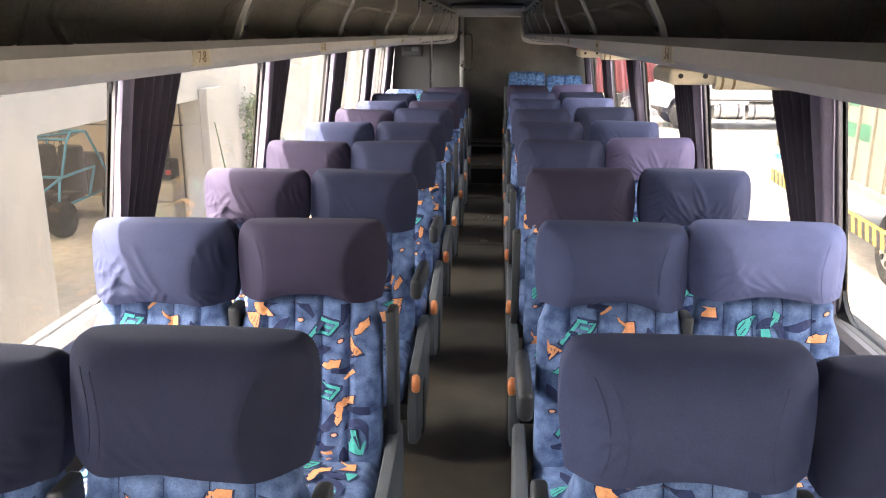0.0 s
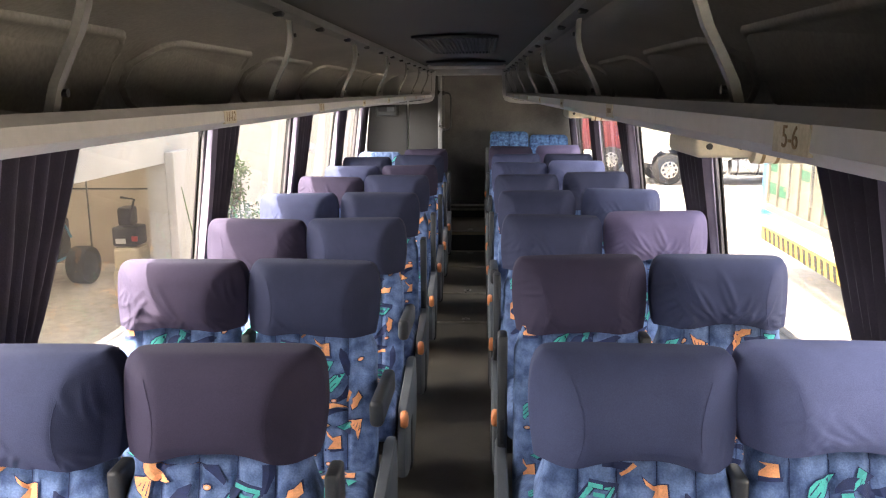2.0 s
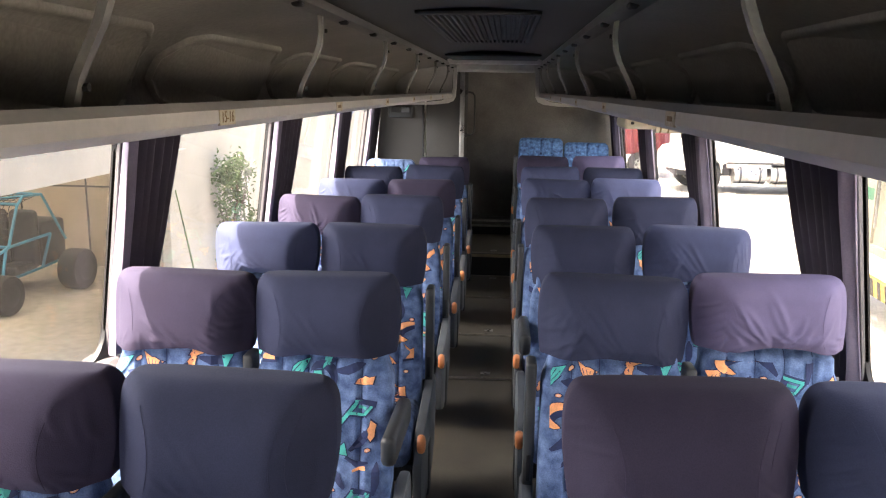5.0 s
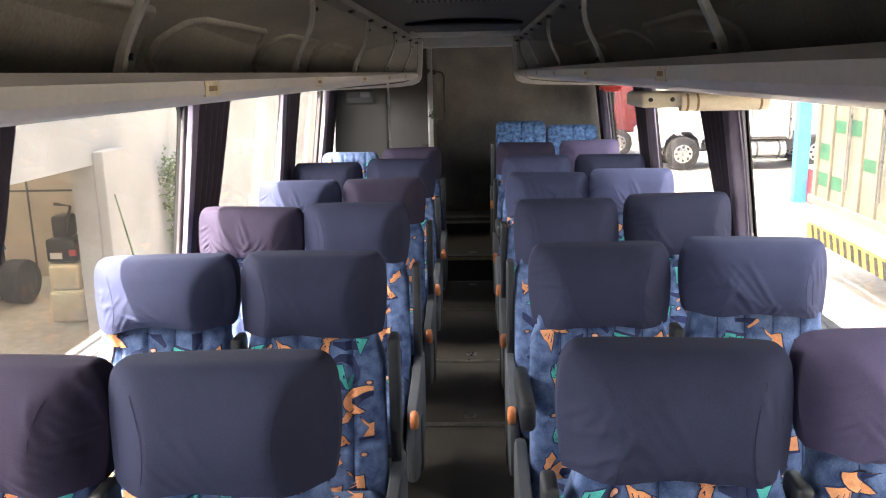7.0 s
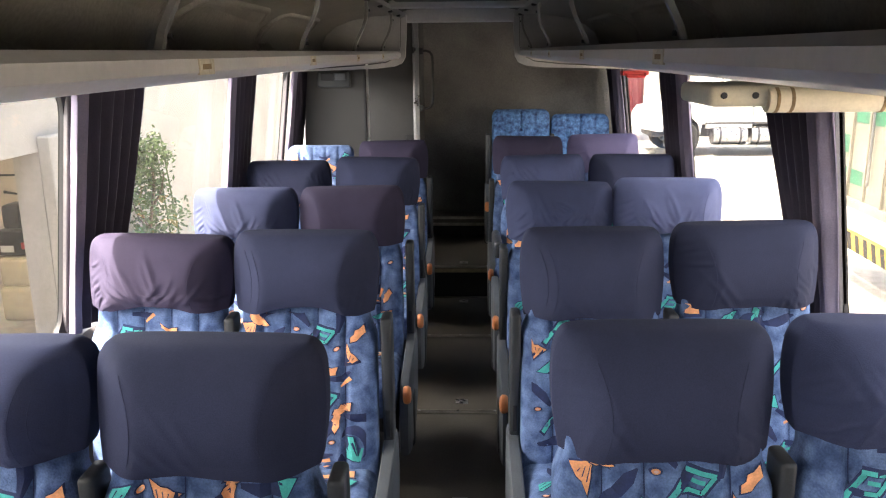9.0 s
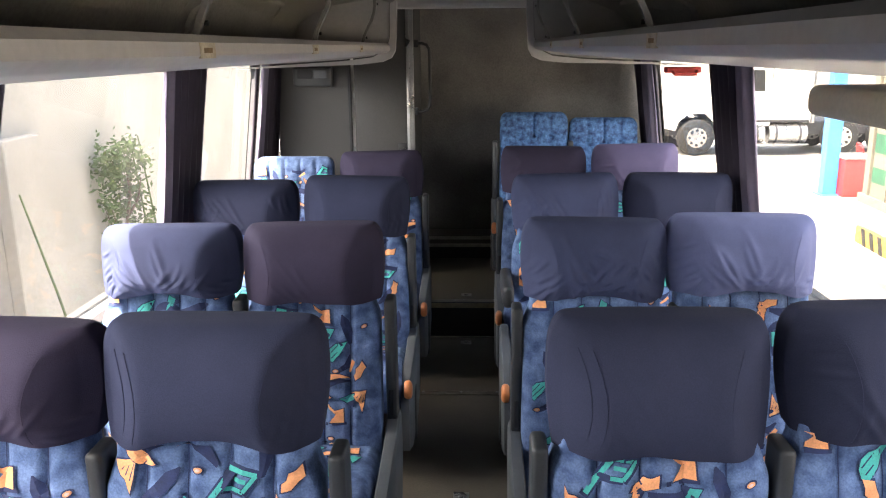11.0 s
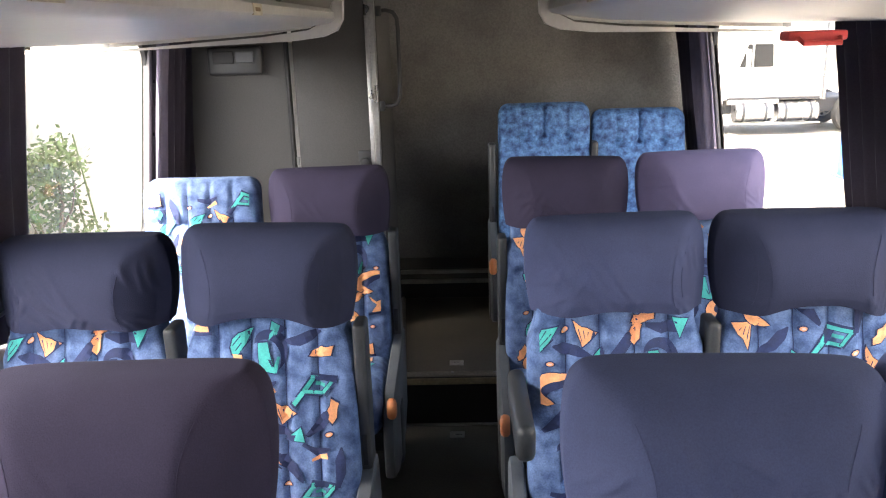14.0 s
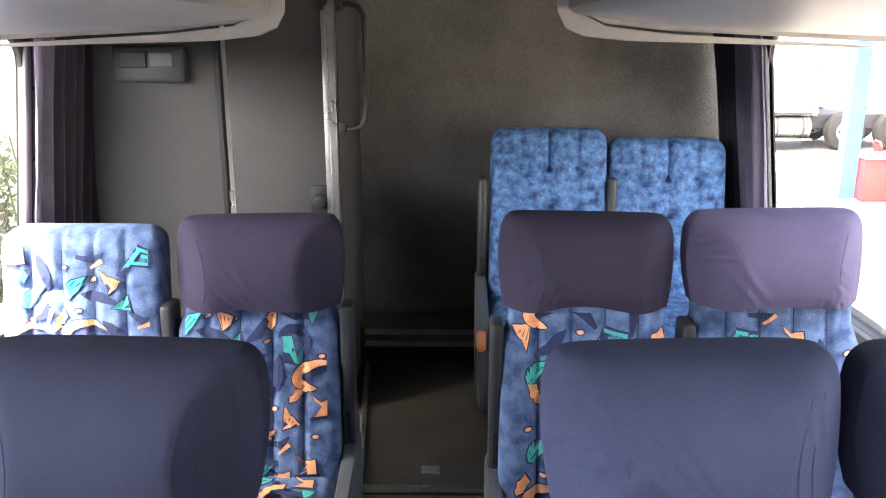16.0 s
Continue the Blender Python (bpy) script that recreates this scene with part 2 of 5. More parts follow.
def loft(bm, rings, caps=True, index=0):
    """A skin over closed rings of points, all of one length."""
    vs = [[bm.verts.new(p) for p in ring] for ring in rings]
    n = len(vs[0])
    for a, b in zip(vs, vs[1:]):
        for k in range(n):
            bm.faces.new((a[k], a[(k + 1) % n], b[(k + 1) % n], b[k])).material_index = index
    if caps:
        bm.faces.new(vs[0][::-1]).material_index = index
        bm.faces.new(vs[-1]).material_index = index
    return bm


def prism(bm, profile, y0, y1, steps=1, index=0):
    """A profile of (x, z) points drawn along y."""
    rings = [[(x, y0 + (y1 - y0) * i / steps, z) for x, z in profile] for i in range(steps + 1)]
    loft(bm, rings, True, index)
    bmesh.ops.recalc_face_normals(bm, faces=bm.faces)
    return bm


def disc(bm, centre, axis, r, depth, n=24, bevel=0.0):
    """A cylinder about an axis 'x', 'y' or 'z'."""
    d = {"x": Vector((1, 0, 0)), "y": Vector((0, 1, 0)), "z": Vector((0, 0, 1))}[axis]
    c = Vector(centre)
    if bevel:
        pts = [c - d * depth / 2, c - d * (depth / 2 - bevel * 0.3), c - d * (depth / 2 - bevel), c + d * (depth / 2 - bevel), c + d * (depth / 2 - bevel * 0.3), c + d * depth / 2]
        return tube(bm, pts, [r - bevel, r - bevel * 0.3, r, r, r - bevel * 0.3, r - bevel], n)
    return tube(bm, [c - d * depth / 2, c + d * depth / 2], r, n)


# ---- the coach: plan ----
CX = 0.057            # middle of the aisle
HALF = 1.15           # inner face of the side walls from the middle
REAR, FRONT = 9.65, -2.4
SILL, HEAD = 0.68, 1.45
STEP1, STEP2 = 8.54, 9.46
Z1, Z2 = 0.195, 0.345
LIP, LIPZ = 0.35, 1.480
POSTS_L = [-0.60, 1.04, 2.67, 4.30, 5.93, 7.61, 8.80]
POSTS_R = [-0.60, 1.04, 2.65, 4.27, 6.00, 7.66, 9.24]

# floor, with its steps to the rear
bm = bmesh.new()
box(bm, (CX - HALF - 0.05, FRONT, -0.12), (CX + HALF + 0.05, STEP1, 0.0))
floor = structure("floor", bm, LINO, "worn dark vinyl bus floor with scuffs")
bm = bmesh.new()
box(bm, (CX - HALF - 0.05, STEP1 + 0.0, -0.12), (CX + HALF + 0.05, STEP2, Z1))
structure("floor_step", bm, LINO, "raised vinyl floor step at the rear")
bm = bmesh.new()
box(bm, (CX - HALF - 0.05, STEP2, -0.12), (CX + HALF + 0.05, REAR, Z2))
structure("floor_platform", bm, LINO, "dark rear platform under the last seats")


def floor_strip(y, z, wide, material, label):
    """A ribbed metal strip across the aisle, with its screws."""
    bm = bmesh.new()
    box(bm, (-0.150, y - wide / 2, z), (0.262, y + wide / 2, z + 0.006), 0.002, 1)
    for k in range(3):
        yy = y + (k - 1) * wide * 0.28
        box(bm, (-0.148, yy - 0.002, z + 0.005), (0.26, yy + 0.002, z + 0.0085), 0.001, 1)
    ob = structure("trim", bm, material, label)
    for x in (-0.11, 0.06, 0.22):
        b2 = bmesh.new()
        disc(b2, (x, y, z + 0.009), "z", 0.006, 0.004, 10)
        part("screw", b2, CHROME, ob)
    return ob


for y in (6.05, 6.85, 7.81):
    floor_strip(y, 0.0, 0.030, STRIP, "worn metal joint strip across the aisle floor")
floor_strip(STEP1 + 0.02, Z1, 0.036, STRIP, "metal nosing strip on the aisle step")
bm = bmesh.new()
box(bm, (-0.15, STEP1 - 0.006, Z1 - 0.030), (0.262, STEP1 - 0.001, Z1 - 0.004), 0.002, 1)
structure("trim", bm, NOSING, "worn yellow edge band of the aisle step")
bm = bmesh.new()
box(bm, (-0.15, STEP1 - 0.004, 0.006), (0.262, STEP1 - 0.0005, Z1 - 0.032), 0.001, 1)
structure("trim", bm, BLACK, "black rubber riser of the aisle step")
bm = bmesh.new()
box(bm, (-0.150, STEP1 - 0.020, 0.0), (0.262, STEP1 - 0.006, 0.008), 0.002, 1)
structure("trim", bm, STRIP, "thin metal edge at the foot of the step")
bm = bmesh.new()
box(bm, (-0.235, STEP2 - 0.004, Z1 + 0.004), (0.262, STEP2 - 0.0005, Z2 - 0.075), 0.001, 1)
structure("trim", bm, BLACK, "black rubber riser of the rear platform")
for z, y in ((Z2 - 0.012, STEP2 - 0.012), (Z2 - 0.062, STEP2 - 0.010)):
    bm = bmesh.new()
    box(bm, (-0.20, y - 0.008, z - 0.010), (0.245, y + 0.009, z + 0.010), 0.003, 1)
    structure("trim", bm, STRIP, "metal edge bar of the rear platform")
bm = bmesh.new()
tube(bm, [(-0.19, STEP2 - 0.03, Z1 + 0.012), (-0.13, STEP1 + 0.06, Z1 + 0.012)], 0.010, 6)
structure("trim", bm, STRIP, "metal edge bar along the aisle floor")
for y, z in ((8.665, Z1), (8.45, 0.0), (6.96, 0.0), (6.14, 0.0)):
    bm = bmesh.new()
    box(bm, (0.047, y - 0.022, z), (0.102, y + 0.022, z + 0.004), 0.0015, 1)
    disc(bm, (0.075, y, z + 0.006), "z", 0.012, 0.006, 12)
    tagged(part("floor_latch", bm, CHROME), "small worn metal floor hatch latch", "latch", "floor latches")


def lean(ob, s):
    """Leans the upper side of the coach inwards."""
    for v in ob.data.vertices:
        v.co.x -= s * 0.13 * max(-0.27, v.co.z - 0.95) if v.co.z < 1.5 else s * 0.0715
    return ob


def side_wall(s, posts):
    """A side of the coach, s = -1 or 1: panel below the windows, head above, posts between them."""
    x0, x1 = CX + s * HALF, CX + s * (HALF + 0.07)
    name = "wall_left" if s < 0 else "wall_right"
    bm = bmesh.new()
    box(bm, (x0, FRONT, -1.0), (x1, REAR, SILL))
    box(bm, (x0, FRONT, HEAD), (x1, REAR, 1.86))
    box(bm, (x0, FRONT, SILL), (x1, posts[0] - 0.05, HEAD))
    end = 9.60 if s < 0 else 9.90
    if end < REAR:
        box(bm, (x0, end, SILL), (x1, REAR, HEAD))
    w = lean(structure(name, bm, SIDE, "dark carpeted side wall of the coach below the windows"), s)
    for i, y in enumerate(posts[1:]):
        bm = bmesh.new()
        box(bm, (x0 + s * 0.006, y + 0.0, SILL), (x0 + s * 0.034, y + 0.075, HEAD), 0.004, 1)
        p = lean(part("window_post", bm, PILLAR, w, "grey plastic window post"), s)
        for z in (0.86, 1.10, 1.30):
            b2 = bmesh.new()
            disc(b2, (x0 + s * 0.004, y + 0.037, z), "x", 0.007, 0.006, 10)
            lean(part("screw", b2, BLACK, p), s)
    for i, (a, b) in enumerate(zip(posts, posts[1:] + [end])):
        if b - a < 0.2:
            continue
        win = thing(f"window_{i + 1 + (10 if s > 0 else 0)}", "tall coach side window with a black rubber frame", "window", "side windows", "structure")
        a2, b2 = a + 0.075, b
        pts = []
        for k in range(4):
            cy, cz = (b2 - 0.09, HEAD - 0.09) if k == 0 else (a2 + 0.09, HEAD - 0.09) if k == 1 else (a2 + 0.09, SILL + 0.09) if k == 2 else (b2 - 0.09, SILL + 0.09)
            for j in range(5):
                q = math.pi / 2 * (k + j / 4)
                pts.append((x0 + s * 0.02, cy + 0.09 * math.cos(q), cz + 0.09 * math.sin(q)))
        bm = bmesh.new()
        inner = [bm.verts.new(p) for p in pts]
        mid = [bm.verts.new((x0 + s * 0.036, p[1], p[2])) for p in pts]
        cy, cz = (a2 + b2) / 2, (SILL + HEAD) / 2
        outer = []
        for p in pts:
            oy = cy + (p[1] - cy) * (1 + 0.06 / (b2 - a2))
            oz = cz + (p[2] - cz) * (1 + 0.05 / (HEAD - SILL))
            outer.append(bm.verts.new((x0 + s * 0.004, oy, oz)))
        n = len(pts)
        for k in range(n):
            bm.faces.new((inner[k], inner[(k + 1) % n], mid[(k + 1) % n], mid[k]))
            bm.faces.new((outer[k], outer[(k + 1) % n], inner[(k + 1) % n], inner[k]))
        lean(part("window_frame", bm, BLACK, win), s)
        bm = bmesh.new()
        g = [bm.verts.new((x0 + s * 0.032, p[1], p[2])) for p in pts]
        bm.faces.new(g if s < 0 else g[::-1])
        pane = lean(part("pane", bm, GLASS, win, smooth=False), s)
        pane.visible_shadow = False
    # sill rail
    bm = bmesh.new()
    prism(bm, [(x0 - s * 0.000, SILL - 0.16), (x0 - s * 0.035, SILL - 0.15), (x0 - s * 0.040, SILL - 0.02), (x0 - s * 0.02, SILL - 0.002), (x0 + s * 0.02, SILL)], FRONT + 0.1, REAR - 0.62 if s < 0 else REAR)
    lean(structure("trim", bm, PILLAR, "grey plastic sill rail under the windows"), s)
    return w


side_wall(-1, POSTS_L)
side_wall(1, POSTS_R)

# rear wall, and the front end with its windscreen
bm = bmesh.new()
box(bm, (CX - HALF - 0.07, REAR, -1.0), (CX + HALF + 0.07, REAR + 0.08, 1.86))
structure("wall_back", bm, CARPET, "grey carpet-covered rear wall of the coach")
bm = bmesh.new()
box(bm, (CX - HALF - 0.07, FRONT - 0.08, -1.0), (CX + HALF + 0.07, FRONT, 0.55))
box(bm, (CX - HALF - 0.07, FRONT - 0.08, 1.62), (CX + HALF + 0.07, FRONT, 1.86))
box(bm, (CX - HALF - 0.07, FRONT - 0.08, 0.55), (CX - HALF + 0.06, FRONT, 1.62))
box(bm, (CX + HALF - 0.06, FRONT - 0.08, 0.55), (CX + HALF + 0.07, FRONT, 1.62))
structure("wall_front", bm, SIDE, "dark front wall round the windscreen")

bm = bmesh.new()
box(bm, (CX - HALF + 0.06, FRONT - 0.045, 0.55), (CX + HALF - 0.06, FRONT - 0.040, 1.62))
pane = structure("windscreen", bm, CLEAR_GLASS, "large clear windscreen at the front of the coach")
pane.visible_shadow = False

# ceiling: shallow vault between the racks
bm = bmesh.new()
prof = [(CX + 1.24 * k / 12, 1.800 - 0.055 * (abs(k) / 4.0) ** 2.2 if abs(k) <= 4 else 1.745) for k in range(-12, 13)]
prism(bm, prof + [(CX + 1.24, 1.94), (CX - 1.24, 1.94)], FRONT - 0.08, REAR + 0.08)
structure("ceiling", bm, CEIL, "grey cloth-covered vaulted coach ceiling", smooth=True)

# ---- luggage racks ----
RACK_END = 8.53
RISE = {-1: 0.010, 1: 0.018}    # how much higher than the plan each lip sits
RIBS_L = [-0.31 + 1.03 * k for k in range(9)]
RIBS_R = [-0.45 + 1.09 * k for k in range(9)]


def rack(s, ribs):
    """An open overhead luggage rack along one side."""
    r = thing("luggage_rack", "open overhead luggage rack, pale shelf lip and dark moulded back", "luggage rack", "luggage racks", at=pose(CX, 0, 0))
    X = lambda v: s * v
    bm = bmesh.new()
    up = RISE[s]
    lip = [(HALF - 0.08, 1.446), (0.75, 1.460), (0.54, 1.467 + up / 3), (0.40, 1.475 + up), (LIP + 0.015, LIPZ + up), (LIP, LIPZ + 0.012 + up), (LIP + 0.001, 1.512 + up), (LIP + 0.014, 1.524 + up), (LIP + 0.05, 1.520 + up), (LIP + 0.075, 1.499 + up / 2), (0.60, 1.482), (HALF - 0.002, 1.476)]
    prism(bm, [(X(x), z) for x, z in lip], FRONT + 0.02, RACK_END)
    part("shelf", bm, RACK, r, "scuffed pale grey shelf with rounded lip", True)
    # moulded back with bulging lockers
    bm = bmesh.new()
    back = [(0.780, 1.472), (0.815, 1.520), (0.818, 1.575), (0.790, 1.630), (0.725, 1.680), (0.625, 1.716), (0.500, 1.736), (0.370, 1.742)]
    ny = 150
    rows = []
    for i in range(ny + 1):
        y = FRONT + 0.02 + (RACK_END - FRONT - 0.02) * i / ny
        rows.append([bm.verts.new((X(x), y, z)) for x, z in back])
    for a, b in zip(rows, rows[1:]):
        for k in range(len(back) - 1):
            bm.faces.new((a[k], a[k + 1], b[k + 1], b[k]))
    part("back_panel", bm, RACK_IN, r, "dark satin moulded rack back")
    # raised rounded panels between the ribs
    for a, b in zip(ribs, ribs[1:]):
        bm = bmesh.new()
        ya, yb = a + 0.06, min(b - 0.02, RACK_END - 0.06)
        if yb - ya < 0.2:
            continue
        n, cy, hy = 72, (ya + yb) / 2, (yb - ya) / 2
        rings = []
        for inset, lift in ((0.0, -0.004), (0.003, 0.008), (0.009, 0.013), (0.017, 0.013), (0.023, 0.009), (0.040, 0.010), (0.10, 0.016)):
            ring = []
            for q in range(n):
                t = 2 * math.pi * q / n
                c, sn = math.cos(t), math.sin(t)
                u = (hy - 0.17) * max(-1.0, min(1.0, c * 40)) + (0.17 - inset) * c
                w = 0.39 + (0.34 - inset * 1.6) * sn
                g = w * (len(back) - 2)
                i = int(g)
                (xa, za), (xb, zb) = back[i], back[i + 1]
                ln = math.hypot(xb - xa, zb - za)
                x, z = xa + (xb - xa) * (g - i), za + (zb - za) * (g - i)
                ring.append((X(x - lift * (zb - za) / ln), cy + u, z - lift * (xa - xb) / ln))
            rings.append(ring)
        loft(bm, rings, True)
        bmesh.ops.recalc_face_normals(bm, faces=bm.faces)
        part("raised_panel", bm, RACK_IN, r)
    for y in ribs:
        if y > RACK_END - 0.05:
            continue
        bm = bmesh.new()
        pts = [(0.352, 1.742), (0.349, 1.715), (0.348, 1.685), (0.353, 1.655), (0.364, 1.625), (0.380, 1.595), (0.395, 1.565), (0.404, 1.535), (0.406, 1.500)]
        loft(bm, [[(X(x - 0.004), y - 0.008, z), (X(x - 0.006), y, z), (X(x - 0.004), y + 0.008, z), (X(x + 0.007), y + 0.010, z), (X(x + 0.007), y - 0.010, z)] for x, z in pts])
        bmesh.ops.recalc_face_normals(bm, faces=bm.faces)
        rib = part("rib", bm, RIB, r, "curved pale metal rack support")
        for x, z in ((0.341, 1.690), (0.390, 1.555)):
            b2 = bmesh.new()
            disc(b2, (X(x + 0.004), y + 0.004, z), "x", 0.005, 0.016, 8)
            part("screw", b2, BLACK, rib)
    # top rail
    bm = bmesh.new()
    prism(bm, [(X(0.318), 1.748), (X(0.322), 1.730), (X(0.344), 1.724), (X(0.378), 1.732), (X(0.384), 1.750)], FRONT + 0.02, RACK_END)
    part("top_rail", bm, RIB, r, "pale rail along the rack's upper edge")
    for k in range(22):
        y = -1.6 + k * 0.465
        if y < RACK_END - 0.05:
            bm = bmesh.new()
            box(bm, (X(0.322), y, 1.718), (X(0.344), y + 0.03, 1.730), 0.004, 1)
            part("clip", bm, BLACK, r)
    # end cap
    bm = bmesh.new()
    cap = [(HALF - 0.08, 1.418), (0.75, 1.428), (0.50, 1.434), (0.39, 1.446), (0.345, 1.465), (0.325, 1.50), (0.318, 1.60), (0.312, 1.742), (0.345, 1.742), (0.350, 1.56), (0.375, 1.50), (0.44, 1.468), (0.60, 1.45), (HALF - 0.002, 1.42)]
    prism(bm, [(X(x), z) for x, z in cap], RACK_END - 0.035, RACK_END + 0.012)
    prism(bm, [(X(x), z) for x, z in [(HALF - 0.002, 1.43), (0.60, 1.458), (0.44, 1.475), (0.38, 1.505), (0.356, 1.56), (0.350, 1.742), (HALF - 0.002, 1.742)]], RACK_END - 0.02, RACK_END)
    part("end_cap", bm, RACK, r, "rounded pale end cap of the rack")
    return r


rack(-1, RIBS_L)
rack(1, RIBS_R)


def seat_label(s, y, words=""):
    """A yellowed paper row label on the rack's lip; most of the figures are too faint to read."""
    lab = thing("seat_label", "yellowed paper seat label taped to the rack lip", "label", "seat labels", at=pose(CX, 0, RISE[s]))
    bm = bmesh.new()
    box(bm, (s * (LIP - 0.0009), y - 0.036, LIPZ + 0.008), (s * (LIP + 0.003), y + 0.036, LIPZ + 0.0315))
    part("paper", bm, LABEL, lab)
    if words:
        cu = bpy.data.curves.new("figures", "FONT")
        cu.body, cu.size, cu.align_x, cu.align_y, cu.extrude = words, 0.025, "CENTER", "CENTER", 0.0003
        tmp = new("figures", cu)
        me = bpy.data.meshes.new_from_object(tmp)
        bpy.data.objects.remove(tmp)
        me.materials.append(INK)
        o = new("figures", me)
        o.parent = lab
        o.matrix_basis = pose(s * (LIP - 0.0012), y, LIPZ + 0.020, 90, 0, -90 * s)
        return
    bm = bmesh.new()
    box(bm, (s * (LIP - 0.0013), y - 0.020, LIPZ + 0.016), (s * (LIP - 0.0008), y + 0.020, LIPZ + 0.024))
    part("mark", bm, INK, lab)


for i in range(-1, 8):
    seat_label(-1, 1.40 + 0.87 * i, {0: "7-8", 1: "11-12", 2: "15-16"}.get(i, ""))
    seat_label(1, 1.42 + 0.88 * i, "5-6" if i == 0 else "")

# ceiling grille and hatch
g = thing("ceiling_grille", "grey slatted air grille set in the ceiling", "air grille", at=pose(CX, 0, 0))
bm = bmesh.new()
box(bm, (-0.19, 4.35, 1.777), (-0.17, 5.80, 1.793), 0.004, 1)
box(bm, (0.17, 4.35, 1.777), (0.19, 5.80, 1.793), 0.004, 1)
box(bm, (-0.19, 4.35, 1.777), (0.19, 4.37, 1.791), 0.004, 1)
box(bm, (-0.19, 5.78, 1.777), (0.19, 5.80, 1.791), 0.004, 1)
part("frame", bm, PANEL, g)
bm = bmesh.new()
box(bm, (-0.172, 4.36, 1.789), (0.172, 5.79, 1.793))
part("backing", bm, BLACK, g)
for k in range(17):
    bm = bmesh.new()
    x = -0.16 + k * 0.02
    box(bm, (x - 0.004, 4.37, 1.775), (x + 0.004, 5.78, 1.790), 0.001, 1)
    part("slat", bm, PANEL, g)
h = thing("ceiling_hatch", "dark recessed roof hatch with a pale rim", "roof hatch", at=pose(CX, 0, 0))
bm = bmesh.new()
box(bm, (-0.30, 6.95, 1.760), (0.30, 7.60, 1.776), 0.01, 2)
part("panel", bm, BLACK, h)
bm = bmesh.new()
box(bm, (-0.33, 7.60, 1.735), (0.33, 7.72, 1.775), 0.012, 2)
part("rim", bm, RACK, h, "pale plastic rim")
bm = bmesh.new()
box(bm, (CX - 0.34, 8.56, 1.700), (CX + 0.34, 8.66, 1.800), 0.02, 2)
structure("trim", bm, RACK, "pale cross beam at the end of the ceiling")


# ---- seats ----
W = 0.208             # half width of one backrest


def rim_points(n_front, n_back, power):
    """Points (x, y) of a rounded oblong, spread evenly over its front."""
    out = []
    for k in range(n_front + 1):
        x = math.sin(math.pi / 2 * (2 * k / n_front - 1))
        out.append((x, -max(0.0, 1 - abs(x) ** power) ** (1 / power)))
    for k in range(1, n_back):
        x = math.sin(math.pi / 2 * (1 - 2 * k / n_back))
        out.append((x, max(0.0, 1 - abs(x) ** power) ** (1 / power)))
    return out


def back_shape(z, top):
    """Half width, half depth and middle (y) of a backrest at height z; a covered one (top 1.0) is slimmer under its cover."""
    k = min(1.0, max(0.0, (z - 0.33) / (top - 0.33)))
    w = W * (1.0 - 0.03 * k)
    d = 0.075 - 0.012 * k
    if top == 1.0:
        w *= 1 - 0.095 * min(1.0, max(0.0, (z - 0.755) / 0.055))
        d *= 1 - 0.12 * min(1.0, max(0.0, (z - 0.755) / 0.055))
        c = min(1.0, max(0.0, (z - 0.852) / 0.030))
        w, d = w * (1 - 0.30 * c), d * (1 - 0.45 * c)
    r = max(0.0, (z - (top - 0.05)) / 0.05)
    q = max(0.0, 1 - r * r) ** 0.5 if r > 0 else 1.0
    return w * (0.78 + 0.22 * q), d * (0.25 + 0.75 * q), 0.03 - 0.11 * (1 - k)


SEWN = (-0.118, -0.040, 0.040, 0.118)


def tufts(x, z, velvet=False):
    """Depth of the sewn channels and creases of the backrest's front."""
    v = 0.0
    if velvet:
        v = 0.016 * math.exp(-(x / 0.008) ** 2) * (1.0 if z > 0.90 else 0.35)
        for c in (0.62, 0.76, 0.90):
            v += 0.014 * math.exp(-((z - c - 0.012 * math.sin(x * 26)) / 0.012) ** 2) * math.exp(-(x / 0.15) ** 2)
            for bx in (-0.10, 0.0, 0.10):
                v += 0.022 * math.exp(-(((x - bx) ** 2 + (z - c) ** 2) / 0.0004))
        for bx in (-0.10, 0.10):
            v += 0.007 * math.exp(-((x - bx) / 0.010) ** 2)
        return v + 0.004 * noise.noise(Vector((x * 16, z * 14, 9.0)))
    for c in SEWN:
        v += 0.012 * math.exp(-((x - c) / 0.010) ** 2)
    for c in (0.53, 0.70, 0.87):
        v += 0.010 * math.exp(-((z - c - 0.006 * math.sin(x * 41)) / 0.013) ** 2) * (0.7 + 0.3 * math.cos(x * 80))
    return v + 0.003 * noise.noise(Vector((x * 22, z * 18, 3.0)))


def back_front(x, z, top):
    w, d, m = back_shape(z, top)
    e = max(0.0, 1 - min(1.0, abs(x / w)) ** 5) ** (1 / 5)
    return m - d * e + tufts(x, z, top == 1.04) * e - 0.012 * math.exp(-((z - 0.47) / 0.09) ** 2)


